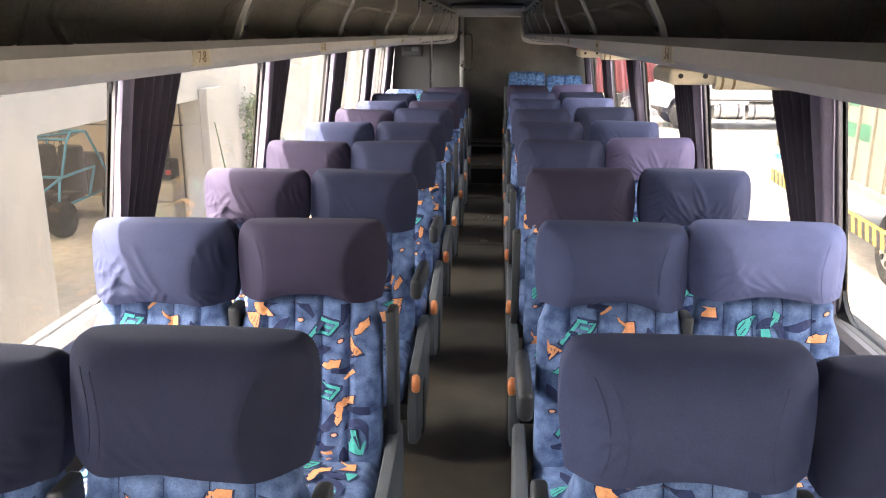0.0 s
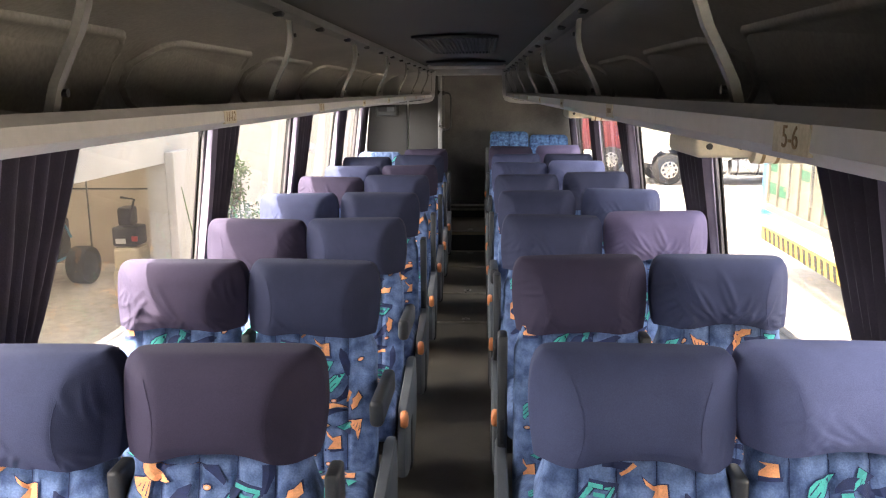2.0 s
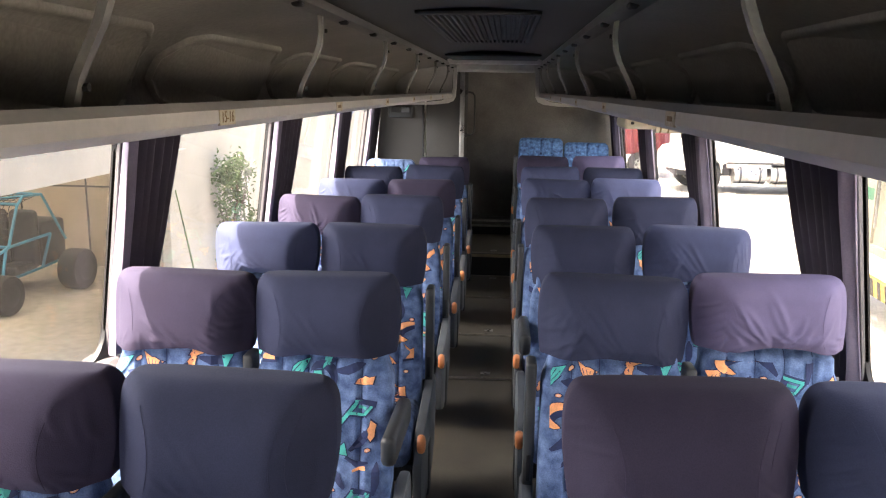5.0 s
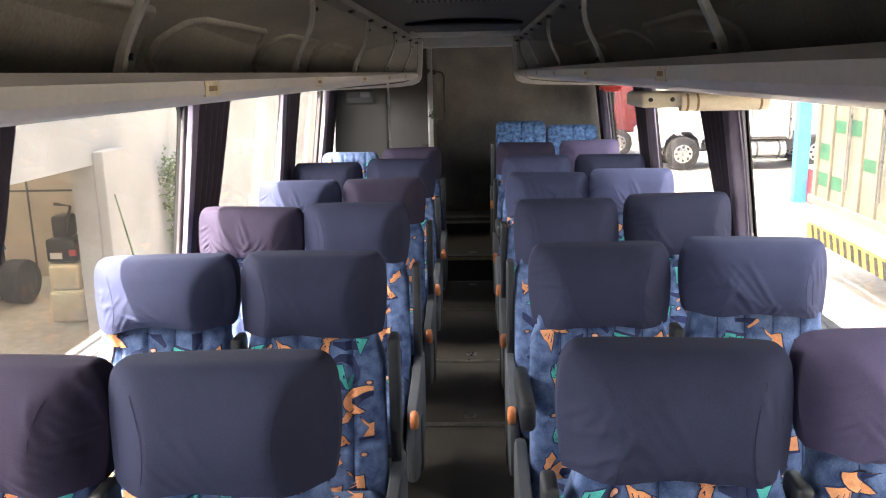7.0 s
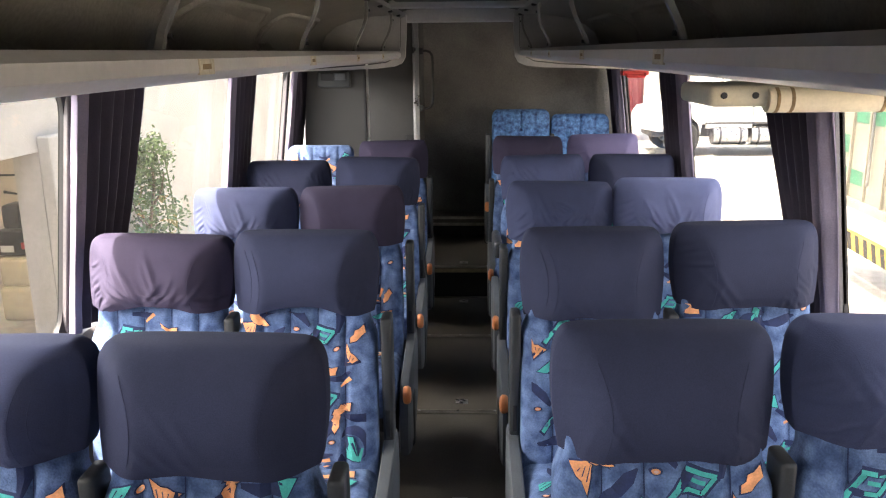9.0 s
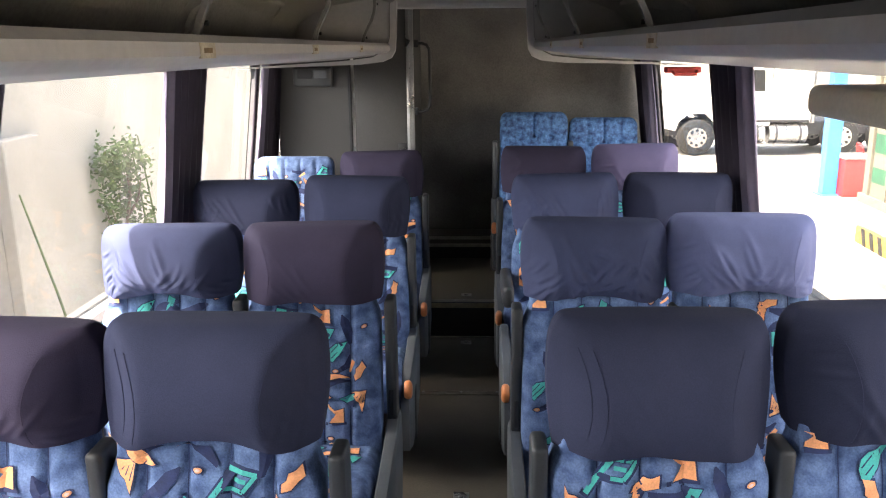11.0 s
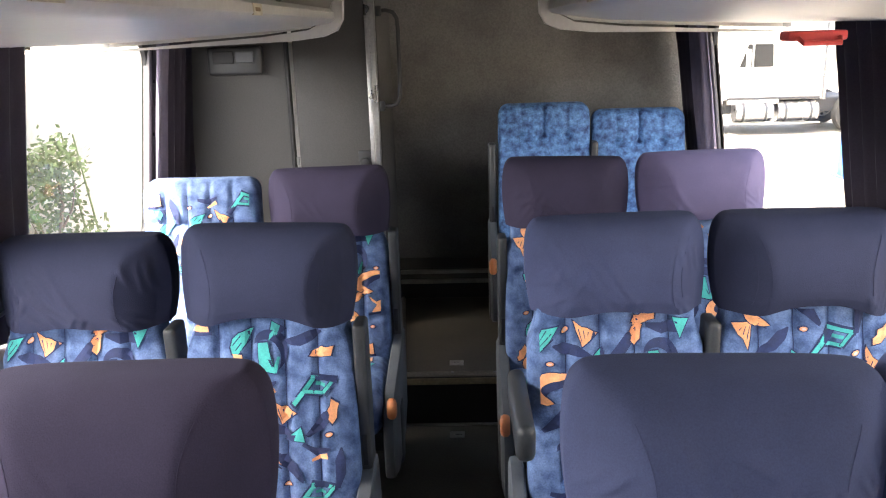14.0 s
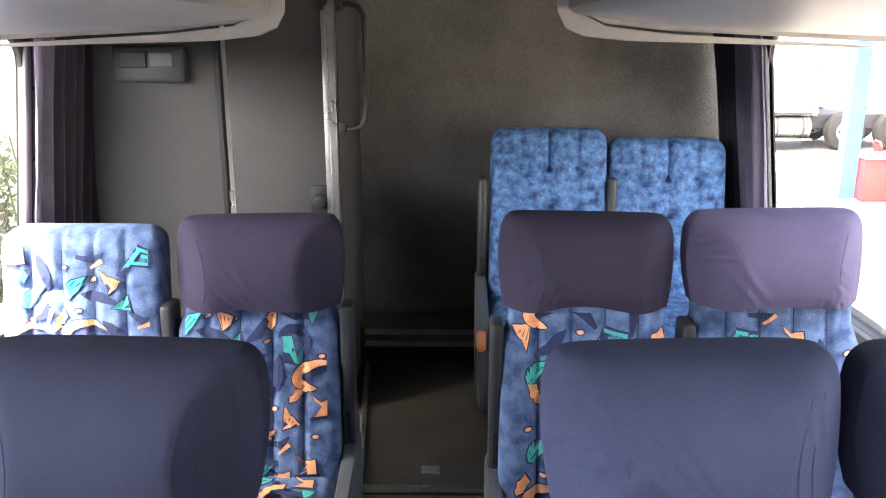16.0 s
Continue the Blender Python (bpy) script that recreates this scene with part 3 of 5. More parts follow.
def motif(kind):
    """A printed motif as quads in its own plane: (material index, four corners). 1 orange, 2 teal, 3 navy, 4 pink."""
    out = []

    def strip(a, b, index):
        for (p, q), (r, t) in zip(zip(a, a[1:]), zip(b, b[1:])):
            out.append((index, (p, q, t, r)))

    def bar(x0, y0, x1, y1, w, index, w1=None):
        d = Vector((x1 - x0, y1 - y0)).normalized()
        n, e = Vector((-d.y, d.x)) * w / 2, Vector((-d.y, d.x)) * (w if w1 is None else w1) / 2
        out.append((index, ((x0 + n.x, y0 + n.y), (x1 + e.x, y1 + e.y), (x1 - e.x, y1 - e.y), (x0 - n.x, y0 - n.y))))

    def arc(cx, cy, rx, ry, a0, a1, index, fat, skew=0.7):
        ts = [a0 + (a1 - a0) * k / 16 for k in range(17)]
        ws = [fat * math.sin(math.pi * (k / 16) ** skew) ** 0.9 for k in range(17)]
        pt = lambda t, o: (cx + (rx + o) * math.cos(radians(t)), cy + (ry + o) * math.sin(radians(t)))
        strip([pt(t, -w / 2) for t, w in zip(ts, ws)], [pt(t, w / 2) for t, w in zip(ts, ws)], index)

    def lined(quad, index, edge=0.0028):
        c = Vector((sum(p[0] for p in quad) / 4, sum(p[1] for p in quad) / 4))
        big = []
        for p in quad:
            d = Vector(p) - c
            big.append(tuple(c + d * (1 + edge * 1.5 / max(0.006, d.length))))
        out.append((3, tuple(big)))
        out.append((index, quad))

    if kind == "crescent":
        arc(0.012, -0.016, 0.050, 0.030, 235, 30, 3, 0.020, 1.0)
        arc(0.0, 0.0, 0.058, 0.032, 262, 18, 3, 0.034, 0.62)
        arc(0.0, 0.0, 0.058, 0.032, 258, 22, 1, 0.028, 0.62)
    elif kind == "hatch":
        for r, index in ((1.13, 3), (1.0, 2)):
            strip([(p * r, q * r) for p, q in ((-0.029, -0.008), (-0.022, 0.010), (-0.007, 0.021), (0.010, 0.025), (0.031, 0.030))], [(p * r, q * r) for p, q in ((-0.029, -0.008), (-0.026, -0.024), (-0.013, -0.029), (0.006, -0.010), (0.031, 0.030))], index)
        for o, l in ((-0.008, 0.021), (0.001, 0.027), (0.009, 0.020)):
            bar(o - l * 0.55 - 0.004, -o - l * 0.62, o + l * 0.5, -o + l * 0.55, 0.0026, 5)
    elif kind == "key":
        bar(-0.052, -0.050, 0.004, 0.022, 0.019, 3)
        bar(-0.004, 0.026, 0.060, 0.012, 0.017, 3)
        bar(0.054, 0.014, 0.024, -0.022, 0.015, 3)
        bar(0.024, -0.020, -0.026, -0.014, 0.014, 3)
        bar(-0.048, -0.044, 0.002, 0.018, 0.011, 2)
        bar(-0.004, 0.023, 0.052, 0.012, 0.009, 2)
        bar(0.050, 0.012, 0.024, -0.018, 0.008, 2)
        bar(0.024, -0.018, -0.022, -0.012, 0.008, 2)
        bar(0.006, 0.004, 0.030, 0.000, 0.008, 2)
    elif kind == "shard":
        for r, index in ((1.16, 3), (1.0, 1)):
            strip([(p * r, q * r) for p, q in ((-0.022, 0.034), (-0.004, 0.014), (0.008, 0.010), (0.030, -0.008))], [(p * r, q * r) for p, q in ((-0.022, 0.034), (-0.018, 0.004), (-0.013, -0.016), (-0.012, -0.030))], index)
        for k in range(3):
            bar(-0.013 + 0.011 * k, 0.012 - 0.006 * k, -0.010 + 0.008 * k, -0.020 + 0.006 * k, 0.0024, 5, 0.0012)
    elif kind == "arrow":
        bar(-0.030, -0.030, 0.034, -0.026, 0.009, 3)
        for r, index in ((1.15, 3), (1.0, 1)):
            strip([(p * r, q * r) for p, q in ((-0.026, 0.032), (-0.002, 0.012), (0.024, 0.018), (0.027, -0.022))], [(p * r, q * r) for p, q in ((-0.020, 0.018), (0.002, 0.000), (-0.012, -0.014), (-0.018, -0.024))], index)
    elif kind == "ring":
        for r, index in ((0.88, 3), (0.60, 1), (0.32, 4)):
            ts = [math.pi * k / 8 for k in range(9)]
            strip([(0.015 * r * math.cos(t), 0.0088 * r * math.sin(t)) for t in ts], [(0.015 * r * math.cos(t), -0.0088 * r * math.sin(t)) for t in ts], index)
    elif kind == "fin":
        lined(((-0.024, -0.010), (0.024, -0.016), (0.014, 0.020), (0.006, 0.014)), 2)
    elif kind == "blade":
        strip([(-0.044, -0.012), (-0.012, 0.006), (0.018, 0.024), (0.046, 0.026)], [(-0.038, -0.020), (0.002, -0.016), (0.032, 0.002), (0.047, 0.022)], 3)
    elif kind == "book":
        arc(-0.004, 0.006, 0.040, 0.048, 150, -50, 3, 0.026, 0.8)
        lined(((-0.028, 0.034), (-0.004, 0.036), (0.014, -0.040), (-0.024, -0.030)), 2)
        bar(0.012, -0.036, 0.024, 0.002, 0.012, 2, 0.006)
        bar(-0.008, 0.018, 0.008, -0.022, 0.008, 3, 0.004)
    elif kind == "petal":
        flame = ((-0.032, -0.004), (-0.014, -0.013), (0.006, -0.011), (0.020, -0.013), (0.024, -0.004), (0.030, 0.008), (0.012, 0.008), (0.0, 0.013), (-0.010, 0.006), (-0.022, 0.007))
        for r, index in ((1.18, 3), (1.0, 1)):
            ps = [(p * r, q * r) for p, q in flame]
            strip(ps[:5] + [ps[5]], [ps[0]] + ps[:5:-1] + [ps[5]], index)
    elif kind == "fish":
        bar(-0.034, 0.026, 0.006, 0.000, 0.010, 3, 0.020)
        bar(0.002, 0.004, 0.034, 0.010, 0.018, 3, 0.006)
        bar(-0.012, -0.014, 0.026, -0.006, 0.006, 1, 0.012)
    return out


LAYOUT = [
    ("hatch", -0.165, 0.10, 0), ("shard", -0.075, 0.085, 10), ("key", -0.005, 0.025, 0), ("petal", 0.040, 0.085, 80), ("fin", -0.050, 0.140, 0),
    ("ring", -0.155, 0.155, 0), ("crescent", -0.135, 0.215, 0), ("blade", -0.100, 0.125, 140), ("fish", 0.000, 0.185, 0), ("ring", 0.030, 0.140, 10),
    ("book", 0.095, 0.160, 0), ("hatch", 0.170, 0.125, 0), ("ring", 0.165, 0.180, 0), ("crescent", 0.160, 0.225, 10), ("key", -0.010, 0.275, 0),
    ("blade", -0.140, 0.285, 15), ("arrow", 0.165, 0.305, 0), ("shard", 0.085, 0.335, -15), ("hatch", -0.170, 0.350, 5), ("fin", -0.095, 0.325, 40),
    ("ring", -0.070, 0.255, 0), ("petal", 0.105, 0.270, 40), ("blade", 0.105, 0.075, -30), ("arrow", 0.125, 0.020, 0), ("fish", -0.120, 0.035, 20),
    ("blade", 0.055, 0.225, 60), ("book", -0.105, 0.385, 0), ("petal", 0.020, 0.375, 10), ("ring", 0.150, 0.375, 0), ("blade", 0.200, 0.065, 80),
    ("ring", -0.190, 0.050, 20), ("fin", 0.200, 0.260, -20), ("blade", -0.030, 0.345, -10), ("fish", 0.060, 0.400, 30), ("petal", -0.175, 0.400, 110), ("ring", 0.045, 0.310, 30),
    ("fin", 0.140, 0.075, 70), ("shard", -0.205, 0.260, 160),
    ("petal", -0.205, 0.180, 60), ("ring", -0.120, 0.080, 40), ("blade", 0.010, 0.115, 20), ("blade", -0.060, 0.215, 110), ("fish", 0.200, 0.170, 60), ("petal", 0.060, 0.050, 20),
]


def print_on(bm, place, x0, x1, z0, z1, du, dv):
    """Lays the printed motifs on a surface: place(x, z, lift) gives the point."""
    for kind, u, v, turn in LAYOUT:
        for ku in (-1, 0, 1):
            for kv in (-1, 0, 1, 2):
                cu, cv = u + du + ku * 0.44, z1 + 0.04 - v - dv + 0.43 * (1 - kv)
                if not (x0 + 0.012 < cu < x1 - 0.012 and z0 + 0.01 < cv < z1 - 0.004):
                    continue
                c, sn = math.cos(radians(turn)), math.sin(radians(turn))
                for i, (index, quad) in enumerate(motif(kind)):
                    pts = [(min(x1, max(x0, cu + 0.96 * (p * c - q * sn))), min(z1, max(z0, cv + 0.96 * (p * sn + q * c)))) for p, q in quad]
                    mids = [pts]
                    for rows in range(1):
                        mids = [w for s4 in mids for w in split(s4)]
                    for s4 in mids:
                        lift = 0.0036 + 0.0001 * i + (0.0004 if index != 3 else 0)
                        f = bm.faces.new([bm.verts.new(place(p, q, lift)) for p, q in s4])
                        f.material_index = 3 if index == 5 else index


def split(q):
    """A quad as four."""
    h = lambda a, b: ((a[0] + b[0]) / 2, (a[1] + b[1]) / 2)
    ab, bc, cd, da = h(q[0], q[1]), h(q[1], q[2]), h(q[2], q[3]), h(q[3], q[0])
    m = h(ab, cd)
    return [(q[0], ab, m, da), (ab, q[1], bc, m), (m, bc, q[2], cd), (da, m, cd, q[3])]


def back_mesh(top, du, dv, printed=True):
    bm = bmesh.new()
    rim = rim_points(96, 16, 5)
    zs = [0.33 + (top - 0.33) * (k / 70) for k in range(71)]
    zs = [z for z in zs if z < top - 0.05] + [top - 0.05 + 0.05 * math.sin(math.pi / 2 * k / 6) for k in range(7)]
    rings = []
    for z in zs:
        w, d, m = back_shape(z, top)
        ring = []
        for cx, cy in rim:
            x = w * cx
            y = back_front(x, z, top) if cy < -0.05 else m + d * cy
            ring.append((x, y, z))
        rings.append(ring)
    loft(bm, rings)
    bmesh.ops.recalc_face_normals(bm, faces=bm.faces)
    if printed:
        for c in SEWN:
            for k in range(30):
                z0, z1 = 0.36 + 0.6 * k / 30, 0.36 + 0.6 * (k + 1) / 30
                if z1 < top - 0.03:
                    f = bm.faces.new([bm.verts.new((c + o, back_front(c + o, z, top) - 0.0032, z)) for o, z in ((-0.0011, z0), (0.0011, z0), (0.0011, z1), (-0.0011, z1))])
                    f.material_index = 3
        print_on(bm, lambda x, z, l: (x, back_front(x, z, top) - l, z), -0.178, 0.178, 0.36, 0.840 if top == 1.0 else min(top, 1.0) - 0.02, du, dv)
    return finish("backrest", bm, [FABRIC, ORANGE, TEAL, NAVY, PINK] if printed else [BLUE_VELVET])


def cushion_mesh(du, velvet=False):
    bm = bmesh.new()
    box(bm, (-W, -0.50, 0.235), (W, -0.03, 0.385), 0.045, 4)
    for v in bm.verts:
        if v.co.z > 0.3:
            v.co.z += 0.014 * math.cos(v.co.x / W * 1.4) - 0.03 * (v.co.y + 0.5) / 0.47
    if not velvet:
        def top(x, y, l):
            return (x, y, 0.385 + 0.014 * math.cos(x / W * 1.4) - 0.03 * (y + 0.5) / 0.47 + l)
        print_on(bm, top, -0.17, 0.17, -0.455, -0.08, du, 0.13)
    return finish("cushion", bm, [BLUE_VELVET] if velvet else [FABRIC, ORANGE, TEAL, NAVY, PINK])


def seam_x(z):
    """Where the sewn crease of a wing runs at height z."""
    t = min(1.0, max(0.0, (z - 0.79) / 0.235))
    return 0.168 - 0.058 * math.sin(math.pi * (0.12 + 0.76 * t))


def wing(x, z):
    """How far the cover's front stands back at x: a faintly hollow middle, then a soft crease and a wing that falls away."""
    a = (abs(x) - seam_x(z)) / 0.007
    sp = 0.007 * (math.log(1 + math.exp(a)) if a < 30 else a)
    return 0.62 * sp + 1.7 * sp * sp + 0.004 * max(0.0, 1 - (x / 0.11) ** 2)


def cover_size(z, low, flare=0.0):
    k = min(1.0, max(0.0, (z - low) / (1.04 - low)))
    w = 0.2095 + 0.009 * math.sin(math.pi * min(1, k * 1.05)) - flare * (1 - k) ** 2
    d = 0.082 + 0.030 * math.sin(math.pi * min(1.0, 0.15 + k * 0.85))
    d *= 1 - 0.05 * max(0.0, 1 - k / 0.14)
    return k, w, d, 0.028 - 0.11 * (1 - (z - 0.33) / 0.71)


def fold_lines(seed, fans, deep):
    """Folds of the stretched cloth, in fans of near-parallel pulls: place, direction, length, half width, height and bend of each."""
    rnd = random.Random(seed * 17 + 3)
    out = []
    for q in range(fans):
        kind = rnd.random()
        sd = rnd.choice((-1, 1))
        if kind < 0.28:      # long slanted pulls from a wing's top over the middle
            x, z, a = sd * rnd.uniform(0.0, 0.09), rnd.uniform(0.86, 0.97), radians(rnd.gauss(52, 10)) * sd
            n, l, gap, w = rnd.randint(2, 5), rnd.uniform(0.05, 0.11), 0.024, 0.0075
        elif kind < 0.74:    # short pulls round a wing
            x, z, a = sd * rnd.uniform(0.13, 0.18), rnd.uniform(0.83, 0.99), radians(rnd.gauss(35, 18)) * -sd
            n, l, gap, w = rnd.randint(3, 6), rnd.uniform(0.035, 0.070), 0.018, 0.0065
        else:                # pulls up from the hem
            x, z, a = rnd.uniform(-0.15, 0.15), rnd.uniform(0.83, 0.85), radians(rnd.gauss(90, 25))
            n, l, gap, w = rnd.randint(2, 4), rnd.uniform(0.025, 0.05), 0.020, 0.0062
        for k in range(n):
            o = (k - n / 2) * gap * rnd.uniform(0.8, 1.25)
            t = a + radians(rnd.gauss(0, 7))
            along = rnd.gauss(0, l * 0.25)
            out.append((x - o * math.sin(a) + along * math.cos(a), z + o * math.cos(a) + along * math.sin(a), math.cos(t), math.sin(t), l * rnd.uniform(0.6, 1.1), w * rnd.uniform(0.8, 1.4), deep * rnd.uniform(0.45, 1.1), rnd.uniform(-2.5, 2.5)))
    return out


def cover_mesh(seed, low, flare, count, deep, arch):
    """A stretched cloth cover over the headrest: winged, with soft folds, its hem uneven."""
    bm = bmesh.new()
    rings = []
    nz = 58
    rim = rim_points(140, 30, 4.4)
    folds = fold_lines(seed, count, deep)
    for i in range(nz + 1):
        a = i / nz
        if a < 0.78:
            z, q = low + (0.985 - low) * a / 0.78, 1.0
        else:
            t = (a - 0.78) / 0.22 * math.pi / 2
            z, q = 0.985 + 0.055 * math.sin(t), max(0.0, math.cos(t)) ** 0.8
        k, w, d, mid = cover_size(z, low, flare)
        ring = []
        for cx, cy in rim:
            x = w * cx * (0.86 + 0.14 * q)
            y = mid + d * cy * (0.22 + 0.78 * q)
            if cy < 0:
                e = min(1.0, -cy * 1.2)
                y += min(wing(x, z) * q, d * 0.85) * e
                y -= 0.0035 * e * noise.noise(Vector((x * 7 + seed * 3.1, z * 6, seed * 7.7)))
                f = 0.0
                for fx, fz, ca, sa, l, fw, h, bend in folds:
                    u = (x - fx) * ca + (z - fz) * sa
                    if abs(u) < l:
                        v = (z - fz) * ca - (x - fx) * sa + bend * u * u
                        if abs(v) < 3 * fw:
                            f += h * math.exp(-(v / fw) ** 2) * (1 - (u / l) ** 2) ** 1.5
                y -= 0.8 * min(f, 1.4 * deep) * e * (0.3 + 0.7 * q)
            hem = 0.0
            if k < 0.32:
                f = ((0.32 - k) / 0.32) ** 0.8
                hem = f * (0.010 * noise.noise(Vector((x * 9, seed * 5.0, 1))) + arch * math.exp(-(x / 0.12) ** 2))
            ring.append((x, y, z + hem))
        rings.append(ring)
    loft(bm, rings, False)
    bm.verts.ensure_lookup_table()
    bm.faces.new(bm.verts[-len(rim):])
    bmesh.ops.recalc_face_normals(bm, faces=bm.faces)
    return bm


def seam_mesh(sgn, shift):
    """A curved seam of a wing."""
    bm = bmesh.new()
    pts = []
    for k in range(24):
        z = 0.842 + 0.161 * k / 23
        x = sgn * (seam_x(z) + shift)
        _, w, d, mid = cover_size(z, 0.824)
        e = max(0.0, 1 - (abs(x) / w) ** 4.4) ** (1 / 4.4)
        q = 1.0 if z < 0.985 else (1 - ((z - 0.985) / 0.055) ** 2) ** 0.4
        pts.append((x, mid - d * e * (0.22 + 0.78 * q) + wing(x, z) * q - 0.0012, z))
    tube(bm, pts, 0.0008, 5)
    return bm


COVERS = [finish("headrest_cover", cover_mesh(k, 0.818 + 0.006 * (k % 3), 0.001 + 0.003 * (k % 2), *q), COVER_NAVY) for k, q in enumerate(((2, 0.0022, 0.010), (6, 0.0046, 0.024), (11, 0.0075, 0.016), (3, 0.0026, 0.032), (13, 0.0095, 0.028), (8, 0.0055, 0.008), (7, 0.0048, 0.020), (17, 0.0108, 0.024)))]
SEAMS = [finish("seam", seam_mesh(sg, sh), SEAM) for sg in (-1, 1) for sh in (0.004, 0.030)]
BACKS = [back_mesh(1.0, du, dv) for du, dv in ((0, 0), (0.11, 0.17), (-0.09, 0.08), (0.05, 0.26))]
BACK_TALL = back_mesh(1.01, 0.16, 0.05)
BACK_VELVET = back_mesh(1.04, 0, 0, False)
CUSHIONS = [cushion_mesh(0.0), cushion_mesh(0.12)]
CUSHION_VELVET = cushion_mesh(0, True)


def put(name, me, parent, at=None, material=None, label=""):
    ob = new(name, me)
    ob.parent = parent
    if at is not None:
        ob.matrix_basis = at
    if material:
        ob.material_slots[0].link = "OBJECT"
        ob.material_slots[0].material = material
    if label:
        ob["label"] = label
    return ob


def arm_mesh():
    """A folding armrest, standing up against the backrest, with its slot."""
    bm = bmesh.new()
    box(bm, (-0.0155, -0.070, 0.40), (0.0155, 0.010, 0.795), 0.010, 3)
    return finish("armrest", bm, ARM_DARK)


def arm_down_mesh():
    bm = bmesh.new()
    box(bm, (-0.021, -0.33, 0.585), (0.021, 0.02, 0.668), 0.018, 3)
    for v in bm.verts:
        v.co.z += -0.06 * (v.co.y + 0.17)
    return finish("armrest", bm, ARM_DARK)


def slot_mesh():
    bm = bmesh.new()
    box(bm, (-0.007, -0.0715, 0.43), (0.007, -0.067, 0.515), 0.002, 1)
    return finish("slot", bm, BLACK)


def panel_mesh():
    """The rounded plastic panel at the seat's aisle side."""
    bm = bmesh.new()
    prof = [(-0.50, 0.10), (-0.505, 0.22), (-0.48, 0.31), (-0.42, 0.36), (-0.30, 0.375), (-0.14, 0.40), (-0.04, 0.43), (0.02, 0.42), (0.04, 0.30), (0.0, 0.12), (-0.10, 0.06), (-0.40, 0.06)]
    rings = []
    for x, k in ((-0.019, 0.94), (-0.014, 0.99), (0.0, 1.0), (0.014, 0.99), (0.019, 0.94)):
        rings.append([(x, -0.23 + (y + 0.23) * k, 0.24 + (z - 0.24) * k) for y, z in prof])
    loft(bm, rings)
    bmesh.ops.recalc_face_normals(bm, faces=bm.faces)
    bmesh.ops.smooth_vert(bm, verts=bm.verts, factor=0.15, use_axis_y=True, use_axis_z=True)
    return finish("side_panel", bm, ARM)


def block_mesh():
    """The dark rounded housing under the recline knob."""
    bm = bmesh.new()
    box(bm, (-0.022, -0.30, 0.03), (0.022, -0.21, 0.255), 0.018, 3)
    return finish("recliner_housing", bm, ARM_DARK)


def knob_mesh():
    bm = bmesh.new()
    rings = []
    for x, r in ((0.0, 0.023), (0.006, 0.028), (0.018, 0.029), (0.026, 0.024), (0.029, 0.014)):
        rings.append([(x, -0.255 + r * 0.9 * math.cos(t), 0.285 + r * 1.2 * math.sin(t)) for t in (2 * math.pi * k / 16 for k in range(16))])
    loft(bm, rings)
    bmesh.ops.recalc_face_normals(bm, faces=bm.faces)
    return finish("recline_knob", bm, KNOB)


def base_mesh():
    bm = bmesh.new()
    box(bm, (-0.46, -0.45, 0.17), (0.46, -0.02, 0.24), 0.012, 2)
    return finish("seat_frame", bm, ARM_DARK)


def leg_mesh():
    bm = bmesh.new()
    loft(bm, [[(-0.02, y0, z), (0.02, y0, z), (0.02, y1, z), (-0.02, y1, z)] for y0, y1, z in ((-0.42, -0.05, 0.0), (-0.38, -0.09, 0.02), (-0.30, -0.16, 0.10), (-0.38, -0.08, 0.18))])
    bmesh.ops.recalc_face_normals(bm, faces=bm.faces)
    return finish("leg", bm, ARM_DARK)


ARM_UP, ARM_DOWN, SLOT, SIDE_PANEL, HOUSING, RECLINE, BASE, LEG = arm_mesh(), arm_down_mesh(), slot_mesh(), panel_mesh(), block_mesh(), knob_mesh(), base_mesh(), leg_mesh()
WORN = {(1, 6, 0): 7, (1, 6, 1): 4, (1, 8, 1): 5, (-1, 2, 1): 2, (-1, 6, 1): 4, (-1, 1, 1): 2, (1, 3, 1): 4, (1, 4, 1): 2, (-1, 3, 0): 0, (-1, 4, 0): 0, (1, 7, 0): 2, (1, 1, 0): 3, (1, 2, 0): 5}
# covers that hang lower or ride higher than the rest
LENGTH = {(1, 5, 0): 1.11, (1, 3, 0): 1.09, (1, 4, 0): 1.08, (1, 2, 0): 1.08, (1, 5, 1): 1.08, (-1, 1, 1): 1.08, (-1, 4, 1): 0.93, (-1, 0, 0): 0.95, (-1, 1, 0): 0.95, (1, 3, 1): 0.93, (1, 1, 1): 0.92, (-1, 5, 1): 0.94, (-1, 6, 1): 0.94}
INNER, OUTER = 0.418, 0.854    # middles of the aisle and window seats from the coach's middle


